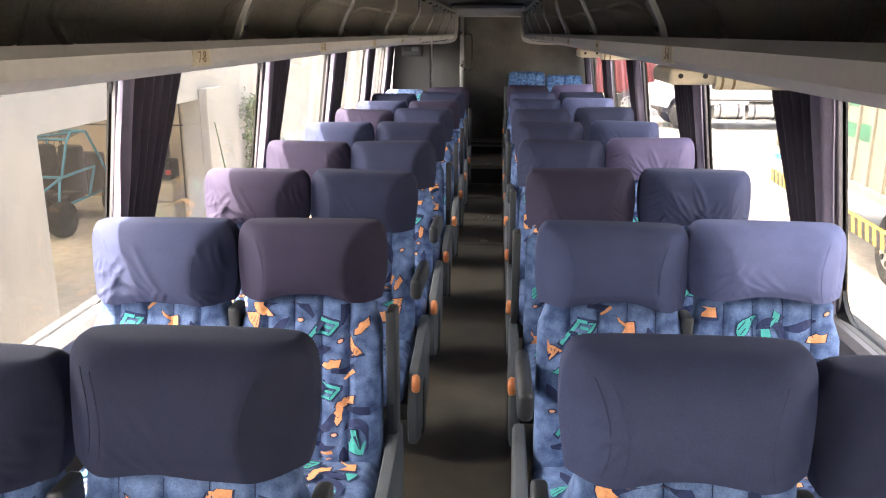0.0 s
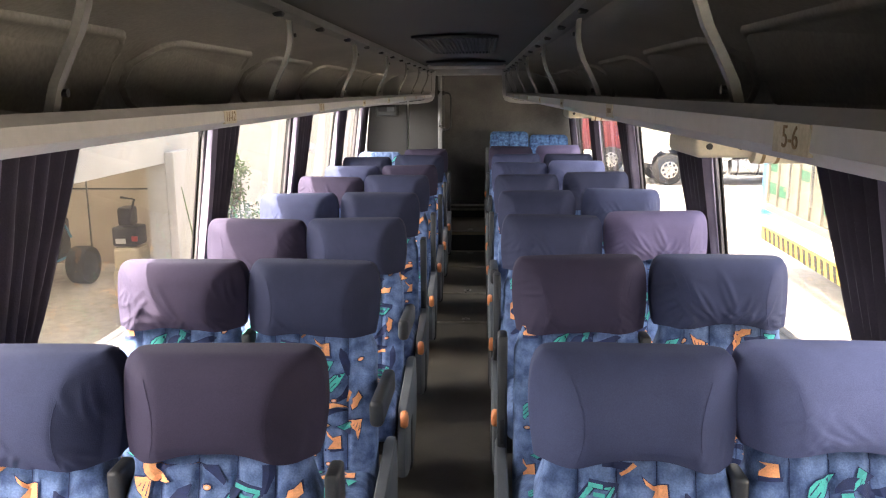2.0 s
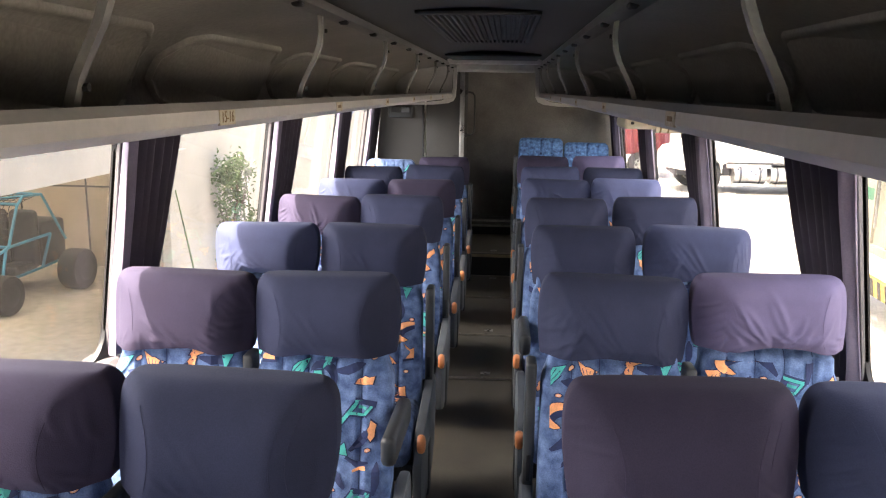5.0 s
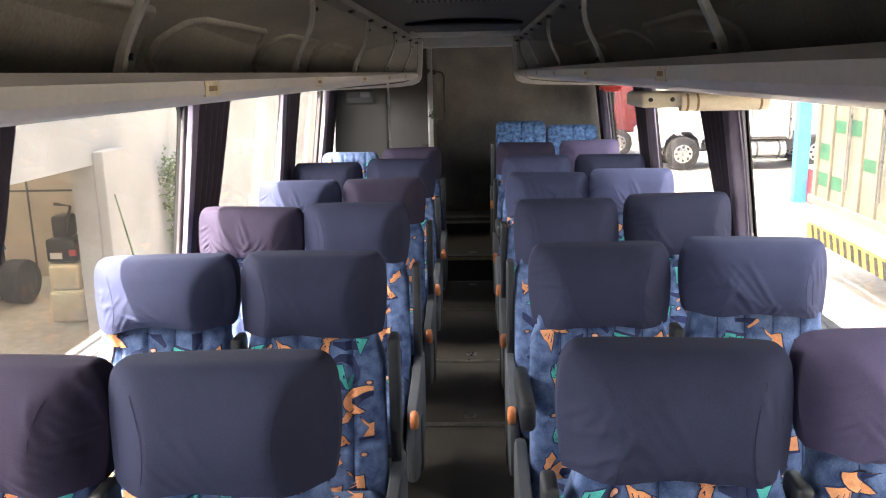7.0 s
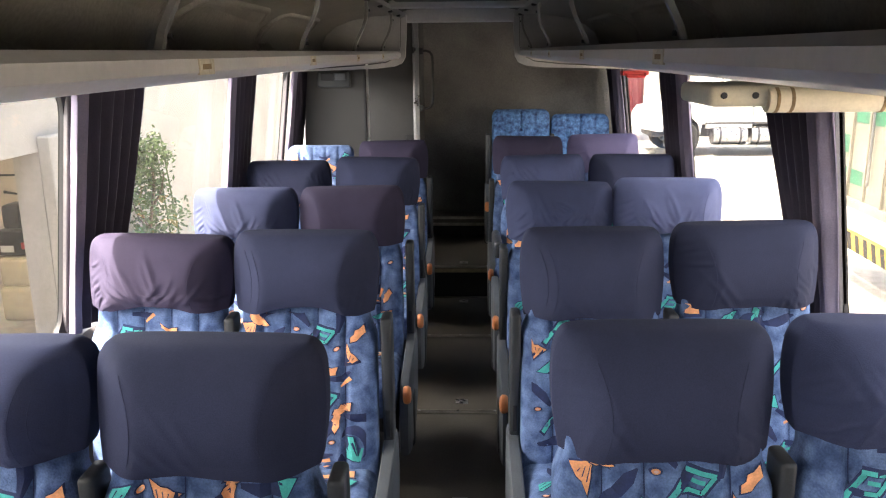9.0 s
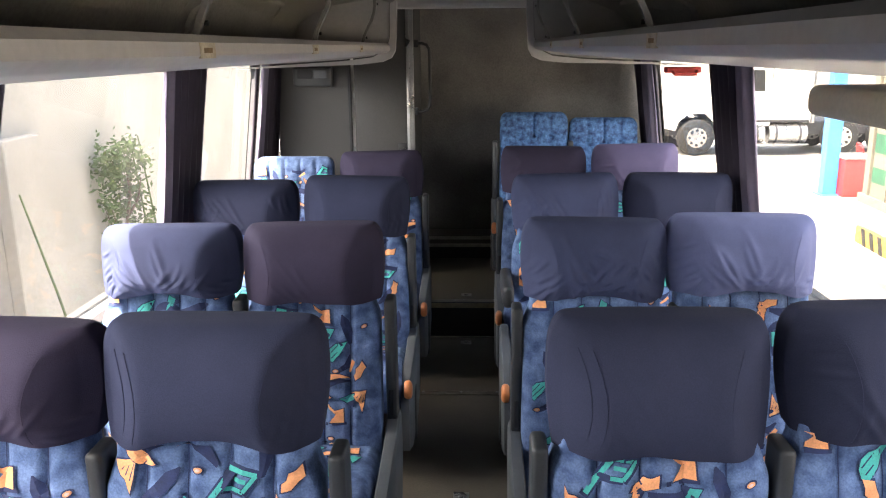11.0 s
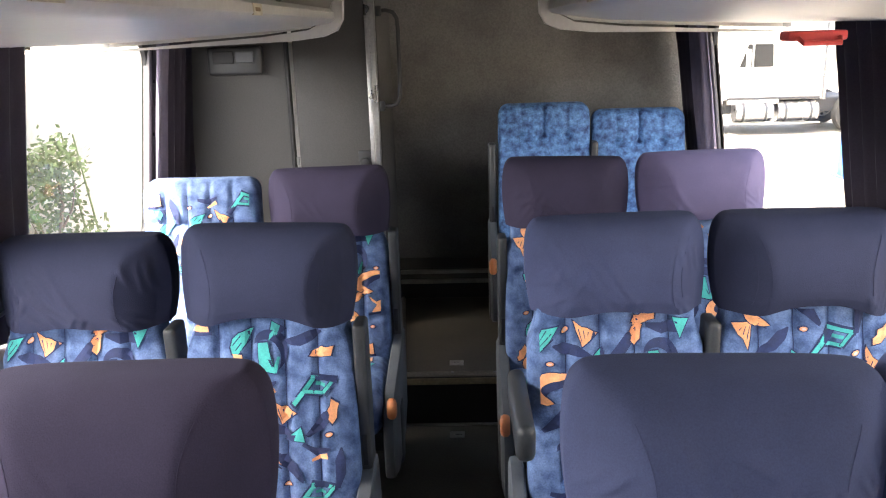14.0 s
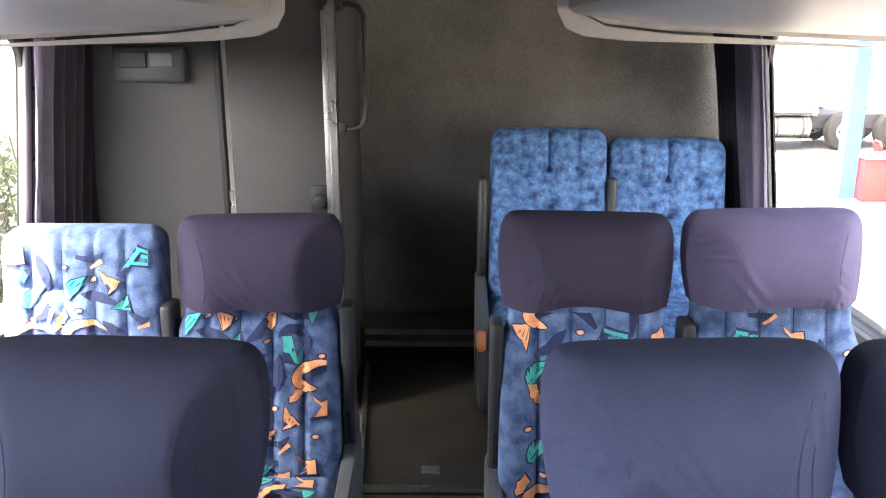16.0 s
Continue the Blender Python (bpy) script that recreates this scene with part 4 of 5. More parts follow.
def double_seat(s, row, y, z, aisle, window, arm_down=False, velvet=False, shift=(0.0, 0.0), lift=(0.0, 0.0)):
    """A pair of coach seats that face the front; aisle and window: their covers, or none."""
    words = {COVER_NAVY: "navy", COVER_BLUE: "blue", COVER_PLUM: "plum", COVER_LILAC: "lilac", COVER_SKY: "pale blue", None: "bare"}
    lab = "double coach seat in mottled blue velvet, no covers" if velvet else f"double coach seat, printed blue velour, {words[aisle]} and {words[window]} headrest covers"
    d = thing("double_seat", lab, "coach seat", "coach seats", at=pose(CX, y, z))
    drop = -0.030 if s < 0 else -0.018
    slim = 0.985 if row < 4 else 0.97 if s < 0 else 0.955
    put("seat_frame", BASE, d, pose(s * 0.645, 0, 0))
    for x in (0.38, 0.91):
        put("leg", LEG, d, pose(s * x, 0, 0))
    for i, (x, cov) in enumerate(((INNER, aisle), (OUTER, window))):
        v = row * 2 + i + (5 if s > 0 else 0)
        x += s * shift[i]
        if velvet:
            put("cushion", CUSHION_VELVET, d, pose(s * x, 0, 0))
            b = put("backrest", BACK_VELVET, d, pose(s * (x - 0.02 * i), 0, (0.09 if i == 0 else 0.055) - Z1))
            continue
        put("cushion", CUSHIONS[v % 2], d, pose(s * x, 0, 0))
        if cov is None:
            put("backrest", BACK_TALL, d, pose(s * x, 0, drop), None, "printed blue velour backrest with no cover")
            continue
        b = put("backrest", BACKS[(v * 7 + row) % 4], d, pose(s * x, 0, drop), None, "printed blue velour backrest")
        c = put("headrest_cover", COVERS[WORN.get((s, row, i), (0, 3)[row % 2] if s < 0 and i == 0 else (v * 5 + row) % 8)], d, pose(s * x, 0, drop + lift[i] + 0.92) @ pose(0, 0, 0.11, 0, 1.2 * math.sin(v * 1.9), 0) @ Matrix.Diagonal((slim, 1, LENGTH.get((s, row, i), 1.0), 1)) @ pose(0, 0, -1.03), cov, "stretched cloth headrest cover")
        for q, sm in enumerate(SEAMS):
            if q % 2 == 0 or (v + q // 2) % 5 == 0:
                put("seam", sm, c, None, cov)
    high = 0.17 - Z1 if velvet else 0.0
    a = put("armrest", ARM_UP, d, pose(s * 0.636, 0, high))
    put("slot", SLOT, a)
    if arm_down:
        put("armrest", ARM_DOWN, d, pose(s * 0.186, 0, 0.0), None, "dark plastic armrest folded down")
    else:
        a = put("armrest", ARM_UP, d, pose(s * 0.186, 0, high), None, "grey plastic armrest folded up")
        put("slot", SLOT, a)
    p = put("side_panel", SIDE_PANEL, d, pose(s * 0.183, 0, 0))
    put("recliner_housing", HOUSING, d, pose(s * 0.180, 0, 0))
    put("recline_knob", RECLINE, d, pose(s * 0.186, -0.215, 0.045) if s < 0 else pose(s * 0.186, -0.215, 0.045) @ Matrix.Diagonal((-1, 1, 1, 1)))
    return d


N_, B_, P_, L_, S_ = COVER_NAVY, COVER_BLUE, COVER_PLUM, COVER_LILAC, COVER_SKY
# row by row: place along the coach, aisle and window covers, armrest down, small shifts of the two seats sideways and of their covers up
LEFT = [
    (1.395, N_, N_, 0, 0.006, -0.000, 0.043, 0.000),
    (2.339, P_, B_, 0, -0.004, 0.000, 0.021, 0.014),
    (3.281, N_, P_, 1, -0.007, -0.008, 0.005, 0.004),
    (4.108, N_, P_, 1, 0.001, 0.011, 0.014, 0.008),
    (4.967, N_, B_, 0, -0.001, -0.002, 0.016, 0.011),
    (5.848, N_, P_, 0, -0.003, 0.009, 0.018, 0.007),
    (6.768, P_, B_, 0, -0.002, 0.001, -0.003, -0.008),
    (7.582, N_, N_, 0, 0.015, -0.000, 0.009, -0.006),
    (8.483, P_, None, 0, 0.007, 0.000, -0.004, 0.000),
]
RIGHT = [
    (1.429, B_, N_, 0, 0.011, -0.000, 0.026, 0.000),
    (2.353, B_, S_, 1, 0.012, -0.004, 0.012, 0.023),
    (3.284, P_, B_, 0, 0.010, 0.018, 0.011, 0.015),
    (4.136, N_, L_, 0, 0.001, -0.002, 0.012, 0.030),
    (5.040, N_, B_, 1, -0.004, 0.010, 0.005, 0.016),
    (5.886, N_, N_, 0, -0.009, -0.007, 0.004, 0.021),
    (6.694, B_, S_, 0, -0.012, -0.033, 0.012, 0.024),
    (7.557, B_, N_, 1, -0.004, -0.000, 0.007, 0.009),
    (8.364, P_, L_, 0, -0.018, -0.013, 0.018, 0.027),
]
for s, rows in ((-1, LEFT), (1, RIGHT)):
    for i, (y, a, w, dn, dxa, dxw, dza, dzw) in enumerate(rows):
        double_seat(s, i, y, 0, a, w, bool(dn), False, (dxa, dxw), (dza, dzw))
double_seat(1, 9, 9.34, Z1, None, None, False, True)

# ---- washroom at the rear ----
wc = thing("washroom_cabin", "grey panelled washroom cabin with a door ajar", "washroom cabin")
bm = bmesh.new()
rings = []
for k in range(15):
    z = 0.0 + 1.745 * k / 14
    x = -0.985 + 0.018 * math.sin(z * 5.2) + 0.02 * max(0, z - 1.2)
    rings.append([(x, 9.05, z), (-0.592, 9.05, z), (-0.592, 9.075, z), (x, 9.075, z)])
loft(bm, rings)
bmesh.ops.recalc_face_normals(bm, faces=bm.faces)
part("front_panel", bm, PANEL, wc, "smooth dark grey padded front panel")
bm = bmesh.new()
box(bm, (-0.594, 9.040, 0.0), (-0.578, 9.075, 1.745), 0.003, 1)
part("jamb", bm, BLACK, wc, "black rubber door jamb")
bm = bmesh.new()
box(bm, (-0.560, 9.052, 0.02), (-0.262, 9.080, 1.745), 0.006, 2)
door = part("door", bm, PANEL, wc, "flat grey door standing slightly ajar")
bm = bmesh.new()
disc(bm, (-0.285, 9.035, 0.935), "y", 0.022, 0.04, 18, 0.006)
box(bm, (-0.315, 9.040, 0.895), (-0.262, 9.052, 0.985), 0.004, 2)
part("lock", bm, BLACK, door, "black round door lock")
for z0, z1 in ((0.88, 0.915), (0.93, 0.965)):
    bm = bmesh.new()
    box(bm, (-0.576, 9.048, z0), (-0.563, 9.056, z1), 0.002, 1)
    part("latch", bm, CHROME, door, "small bright metal latch")
bm = bmesh.new()
box(bm, (-0.262, 9.035, 0.0), (-0.222, 9.075, 1.745), 0.004, 2)
box(bm, (-0.250, 9.029, 0.0), (-0.242, 9.037, 1.745), 0.002, 1)
part("corner_post", bm, CHROME, wc, "scratched metal corner post")
bm = bmesh.new()
box(bm, (-0.262, 9.075, 0.0), (-0.220, REAR, 1.745))
part("side_panel", bm, PANEL, wc)
bm = bmesh.new()
box(bm, (-1.09, 9.40, 0.0), (-0.262, 9.42, 1.745))
part("inner_panel", bm, TRUCK_WHITE, wc, "white plastic inner wall")
bm = bmesh.new()
pts = [(-0.210, 9.045, 1.535), (-0.173, 9.035, 1.537), (-0.146, 9.03, 1.528), (-0.132, 9.03, 1.505), (-0.129, 9.03, 1.46), (-0.129, 9.03, 1.24), (-0.132, 9.03, 1.195), (-0.146, 9.03, 1.172), (-0.173, 9.035, 1.163), (-0.210, 9.045, 1.165)]
tube(bm, pts, 0.0085, 10)
grab = part("grab_handle", bm, BLACK, wc, "black curved grab handle")
for z in (1.535, 1.165):
    b2 = bmesh.new()
    box(b2, (-0.216, 9.026, z - 0.020), (-0.192, 9.045, z + 0.020), 0.005, 2)
    part("bracket", b2, BLACK, grab)
lampbox = thing("wall_vent", "dark grey plastic vent box on the washroom panel", "vent", at=pose(-0.785, 9.05, 1.365))
bm = bmesh.new()
box(bm, (-0.11, -0.045, -0.060), (0.11, 0.0, 0.050), 0.014, 3)
part("housing", bm, ARM_DARK, lampbox)
bm = bmesh.new()
box(bm, (-0.085, -0.050, -0.015), (0.0, -0.043, 0.035), 0.003, 1)
part("opening", bm, BLACK, lampbox)
bm = bmesh.new()
box(bm, (0.008, -0.052, -0.012), (0.080, -0.043, 0.032), 0.003, 1)
part("lens", bm, ARM, lampbox)


# ---- curtains ----
def curtain(s, y, wide, low, light):
    """A pleated curtain drawn to a window post and tied back; light: how much of it takes the paler lilac."""
    c = thing("curtain", "dark pleated window curtain, paler lilac edge, tied back", "curtain", "window curtains")
    xw = CX + s * HALF
    bm = bmesh.new()
    n, nz = 64, 24
    rings = []
    seed = y * 3.7 + s
    for i in range(nz + 1):
        z = 0.70 + 0.78 * i / nz
        t = (z - 0.80) / 0.62
        spread = low + (1 - low) * max(0.0, min(1.0, t)) ** 0.75 if z > 0.80 else low + 0.6 * (0.80 - z)
        lean_x = 0.13 * (z - 0.95)
        front, back = [], []
        for k in range(n + 1):
            u = k / n
            yy = y - 0.075 + (wide + 0.06) * spread * u + 0.006 * noise.noise(Vector((u * 6, z * 4, seed)))
            amp = 0.016 + 0.010 * noise.noise(Vector((u * 3, z * 1.5, seed)))
            off = 0.034 + amp * math.sin(u * 2 * math.pi * 6.5 + seed + 0.8 * noise.noise(Vector((u * 2, z * 3, seed + 5))))
            front.append((xw - s * (off + lean_x), yy, z))
            back.append((xw - s * (off + lean_x - 0.004), yy, z))
        rings.append(front + back[::-1])
    loft(bm, rings)
    bmesh.ops.recalc_face_normals(bm, faces=bm.faces)
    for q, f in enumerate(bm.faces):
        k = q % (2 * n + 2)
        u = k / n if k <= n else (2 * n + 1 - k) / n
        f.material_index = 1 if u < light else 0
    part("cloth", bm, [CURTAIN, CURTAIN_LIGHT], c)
    bm = bmesh.new()
    pts = [(xw - s * (0.062 + 0.012 * math.sin(k)), y + 0.02 + (wide * low + 0.03) * k / 8, 0.805 + 0.008 * math.sin(k * 0.8)) for k in range(9)]
    tube(bm, pts, 0.005, 6)
    part("tie_back", bm, CURTAIN_LIGHT, c, "thin cord tie-back")


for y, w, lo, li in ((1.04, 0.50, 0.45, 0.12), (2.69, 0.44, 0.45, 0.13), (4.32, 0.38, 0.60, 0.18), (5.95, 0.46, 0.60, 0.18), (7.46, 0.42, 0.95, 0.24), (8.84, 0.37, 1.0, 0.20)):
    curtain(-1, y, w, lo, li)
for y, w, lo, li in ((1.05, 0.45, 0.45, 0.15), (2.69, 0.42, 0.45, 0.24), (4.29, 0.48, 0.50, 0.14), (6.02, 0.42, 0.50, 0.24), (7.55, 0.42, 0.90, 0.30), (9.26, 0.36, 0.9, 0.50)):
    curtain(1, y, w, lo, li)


# ---- folded screens under the rack ----
def screen(y):
    m = thing("folding_monitor", "cream plastic monitor folded up under the rack", "monitor", "folding monitors", at=pose(CX + 0.63, y, 1.432))
    bm = bmesh.new()
    box(bm, (0.0, -0.14, -0.040), (0.45, 0.14, 0.012), 0.016, 3)
    body = part("housing", bm, CREAM, m)
    bm = bmesh.new()
    tube(bm, [(0.14, -0.13, -0.024), (0.44, -0.13, -0.024)], 0.030, 16)
    part("hinge_tube", bm, CREAM, m)
    for x in (0.16, 0.195, 0.41):
        bm = bmesh.new()
        tube(bm, [(x - 0.004, -0.13, -0.024), (x + 0.004, -0.13, -0.024)], 0.0315, 16)
        part("clip", bm, INK, m, "dark hinge clip")
    for x in (0.035, 0.11):
        bm = bmesh.new()
        disc(bm, (x, -0.141, -0.012), "y", 0.008, 0.006, 10)
        part("screw", bm, BLACK, m)


eh = thing("emergency_handle", "small red emergency exit handle under the rack", "handle", at=pose(CX + 0.855, 7.63, 1.405))
bm = bmesh.new()
box(bm, (-0.065, -0.030, 0.004), (0.065, 0.030, 0.026), 0.006, 2)
part("plate", bm, RED, eh)
bm = bmesh.new()
tube(bm, [(-0.045, -0.034, 0.010), (-0.040, -0.052, 0.000), (0.040, -0.052, 0.000), (0.045, -0.034, 0.010)], 0.006, 8)
part("grip", bm, RED, eh)

screen(2.90)
screen(5.75)

# ---- outside: yard ----
GZ = -1.6
bm = bmesh.new()
bmesh.ops.create_grid(bm, x_segments=40, y_segments=40, size=260)
bmesh.ops.translate(bm, vec=(0, 60, GZ), verts=bm.verts)
structure("ground", bm, CONCRETE, "pale sunlit concrete yard")

# workshop on the sunny side's left, its bay open
bm = bmesh.new()
FX = -3.9
box(bm, (FX - 0.25, -8, 0.66), (FX, 10.95, 1.35))
box(bm, (FX - 0.25, 10.95, GZ), (FX, 34, 1.35))
box(bm, (FX - 0.25, -8, GZ), (FX, 7.0, 0.66))
structure("wall_workshop", bm, WHITE_WALL, "white rendered workshop facade with an open bay")
bm = bmesh.new()
box(bm, (-10.2, -8, GZ), (-10.0, 15.6, 1.20))
box(bm, (-10.0, 15.2, GZ), (FX - 0.25, 15.4, 1.20))
box(bm, (-10.0, -8.0, GZ), (FX - 0.25, -7.8, 1.20))
structure("wall_bay", bm, BEIGE, "beige inner walls of the workshop bay")
bm = bmesh.new()
box(bm, (-10.2, -8, 1.20), (FX - 0.25, 7.6, 1.35))
box(bm, (-10.2, 15.0, 1.20), (FX - 0.25, 15.6, 1.35))
box(bm, (-4.6, 7.6, 1.20), (FX - 0.25, 15.0, 1.35))
structure("roof_bay", bm, WHITE_WALL, "flat roof of the workshop bay")
# translucent sheet out of view, added to brighten the bay
bm = bmesh.new()
box(bm, (-10.2, 7.6, 1.24), (-4.6, 15.0, 1.26))
structure("skylight", bm, MILKY, "unseen milky roof sheets added to let daylight into the workshop bay")
bm = bmesh.new()
box(bm, (FX, 10.95, GZ), (FX + 0.12, 11.55, 0.80), 0.01, 1)
structure("trim", bm, WHITE_WALL, "white pillar beside the open bay")
for x in (-8.3, -7.1, -5.9):
    bm = bmesh.new()
    box(bm, (x - 0.012, 15.18, GZ), (x + 0.012, 15.20, 1.2))
    structure("trim", bm, PANEL, "joint strip of the bay's inner panelling")
bm = bmesh.new()
box(bm, (-9.9, 15.185, -0.2), (FX - 0.3, 15.20, -0.17))
structure("trim", bm, PANEL, "joint strip of the bay's inner panelling")


def wheel(parent, c, r, w, axis="x", rim_paint=CHROME):
    bm = bmesh.new()
    disc(bm, c, axis, r, w, 28, r * 0.16)
    t = part("wheel", bm, TYRE, parent, "black treaded tyre")
    bm = bmesh.new()
    disc(bm, c, axis, r * 0.58, w * 1.04, 24, r * 0.06)
    rim = part("rim", bm, rim_paint, t, "round metal rim")
    d = {"x": Vector((1, 0, 0)), "y": Vector((0, 1, 0))}[axis]
    for k in range(8):
        a = 2 * math.pi * k / 8
        o = Vector((0, math.cos(a), math.sin(a))) if axis == "x" else Vector((math.cos(a), 0, math.sin(a)))
        bm = bmesh.new()
        disc(bm, Vector(c) + o * r * 0.40 - d * w * 0.53, axis, r * 0.08, w * 0.06, 10)
        part("hole", bm, BLACK, t)


# dune buggy in the bay
bug = thing("dune_buggy", "blue tube-frame dune buggy with knobbly tyres parked inside", "buggy", at=pose(-7.32, 12.95, GZ, 0, 0, -4))
for x, y in ((-0.72, -0.85), (0.72, -0.85), (-0.78, 0.75), (0.78, 0.75)):
    wheel(bug, (x, y, 0.28 if y < 0 else 0.32), 0.28 if y < 0 else 0.32, 0.24 if y < 0 else 0.32, "x", DARK_METAL)
bars = [
    [(-0.42, -1.1, 0.35), (-0.45, -0.2, 0.38), (-0.5, 0.9, 0.45)], [(0.42, -1.1, 0.35), (0.45, -0.2, 0.38), (0.5, 0.9, 0.45)],
    [(-0.34, -1.15, 0.55), (-0.46, -0.35, 0.85), (-0.50, 0.55, 0.90)], [(0.34, -1.15, 0.55), (0.46, -0.35, 0.85), (0.50, 0.55, 0.90)],
    [(-0.46, -0.35, 0.85), (-0.40, -0.02, 1.40), (-0.38, 0.15, 1.52), (-0.40, 0.55, 1.50), (-0.48, 0.95, 0.75)],
    [(0.46, -0.35, 0.85), (0.40, -0.02, 1.40), (0.38, 0.15, 1.52), (0.40, 0.55, 1.50), (0.48, 0.95, 0.75)],
    [(-0.40, 0.0, 1.42), (0.40, 0.0, 1.42)], [(-0.40, 0.55, 1.50), (0.40, 0.55, 1.50)], [(-0.34, -1.15, 0.55), (0.34, -1.15, 0.55)], [(-0.42, -1.1, 0.35), (0.42, -1.1, 0.35)],
    [(-0.34, -1.15, 0.55), (-0.42, -1.1, 0.35)], [(0.34, -1.15, 0.55), (0.42, -1.1, 0.35)], [(-0.46, -0.35, 0.85), (0.46, -0.35, 0.85)],
    [(-0.40, -0.7, 0.36), (-0.70, -0.85, 0.32)], [(0.40, -0.7, 0.36), (0.70, -0.85, 0.32)], [(-0.45, -0.4, 0.82), (-0.66, -0.82, 0.40)], [(0.45, -0.4, 0.82), (0.66, -0.82, 0.40)],
    [(-0.40, 0.0, 1.42), (0.40, 0.55, 1.50)], [(-0.5, 0.3, 0.42), (-0.5, 0.55, 0.9)], [(0.5, 0.3, 0.42), (0.5, 0.55, 0.9)],
]
for pts in bars:
    bm = bmesh.new()
    tube(bm, pts, 0.022, 8)
    part("frame_tube", bm, CYAN_PAINT, bug)
for x in (-0.25, 0.25):
    bm = bmesh.new()
    box(bm, (x - 0.22, 0.22, 0.42), (x + 0.22, 0.38, 1.30), 0.08, 3)
    box(bm, (x - 0.19, -0.20, 0.38), (x + 0.19, 0.30, 0.52), 0.05, 3)
    part("bucket_seat", bm, BLACK, bug, "black bucket seat")
bm = bmesh.new()
for k in range(9):
    x = -0.38 + 0.095 * k
    tube(bm, [(x, 0.0, 1.42), (x, 0.55, 1.51)], 0.005, 5)
for k in range(6):
    y = 0.05 + 0.09 * k
    tube(bm, [(-0.38, y, 1.43 + y * 0.14), (0.38, y, 1.43 + y * 0.14)], 0.005, 5)
for k in range(9):
    x = -0.38 + 0.095 * k
    tube(bm, [(x, -0.02, 1.40), (x * 1.1, -0.34, 0.88)], 0.005, 5)
for k in range(6):
    t = k / 5
    tube(bm, [(-0.40 - 0.05 * t, -0.02 - 0.32 * t, 1.40 - 0.52 * t), (0.40 + 0.05 * t, -0.02 - 0.32 * t, 1.40 - 0.52 * t)], 0.005, 5)
part("roof_net", bm, DARK_METAL, bug, "dark mesh net over the cage")
bm = bmesh.new()
box(bm, (-0.42, 0.45, 0.40), (0.42, 1.05, 1.08), 0.05, 2)
part("engine", bm, DARK_METAL, bug)
for x in (-0.2, 0.2):
    bm = bmesh.new()
    disc(bm, (x, -1.19, 0.62), "y", 0.075, 0.07, 18, 0.015)
    part("headlight", bm, CHROME, bug, "round bright headlight")

# stacked tubs and a tool cart
for i, (z0, z1, w) in enumerate(((0.0, 0.42, 0.23), (0.43, 0.78, 0.21))):
    bm = bmesh.new()
    box(bm, (-5.31 - w, 12.90 - w, GZ + z0), (-5.31 + w, 12.90 + w, GZ + z1), 0.05, 3)
    t = thing("plastic_drum", "pale square plastic drum stacked in the bay", "drum", "plastic drums")
    d = part("body", bm, CREAM, t)
    bm = bmesh.new()
    box(bm, (-5.31 - w * 0.9, 12.90 - w * 0.9, GZ + z1 - 0.01), (-5.31 + w * 0.9, 12.90 + w * 0.9, GZ + z1 + 0.012), 0.008, 1)
    part("lid", bm, CREAM, t)
cart = thing("air_compressor", "black workshop machine standing on stacked drums", "machine")
bm = bmesh.new()
box(bm, (-5.520, 12.700, GZ + 0.81), (-5.120, 13.100, GZ + 1.12), 0.04, 2)
part("housing", bm, BLACK, cart)
bm = bmesh.new()
box(bm, (-5.440, 12.750, GZ + 1.12), (-5.220, 13.050, GZ + 1.42), 0.05, 2)
tube(bm, [(-5.240, 12.730, GZ + 1.2), (-5.130, 12.730, GZ + 1.55), (-5.340, 12.730, GZ + 1.58)], 0.02, 6)
part("motor", bm, DARK_METAL, cart)
bm = bmesh.new()
box(bm, (-5.460, 12.692, GZ + 0.86), (-5.300, 12.702, GZ + 0.94), 0.004, 1)
part("plate", bm, TRUCK_WHITE, cart)
bm = bmesh.new()
box(bm, (-5.200, 12.680, GZ + 0.90), (-5.110, 12.710, GZ + 0.98), 0.004, 1)
part("switch", bm, RED, cart)


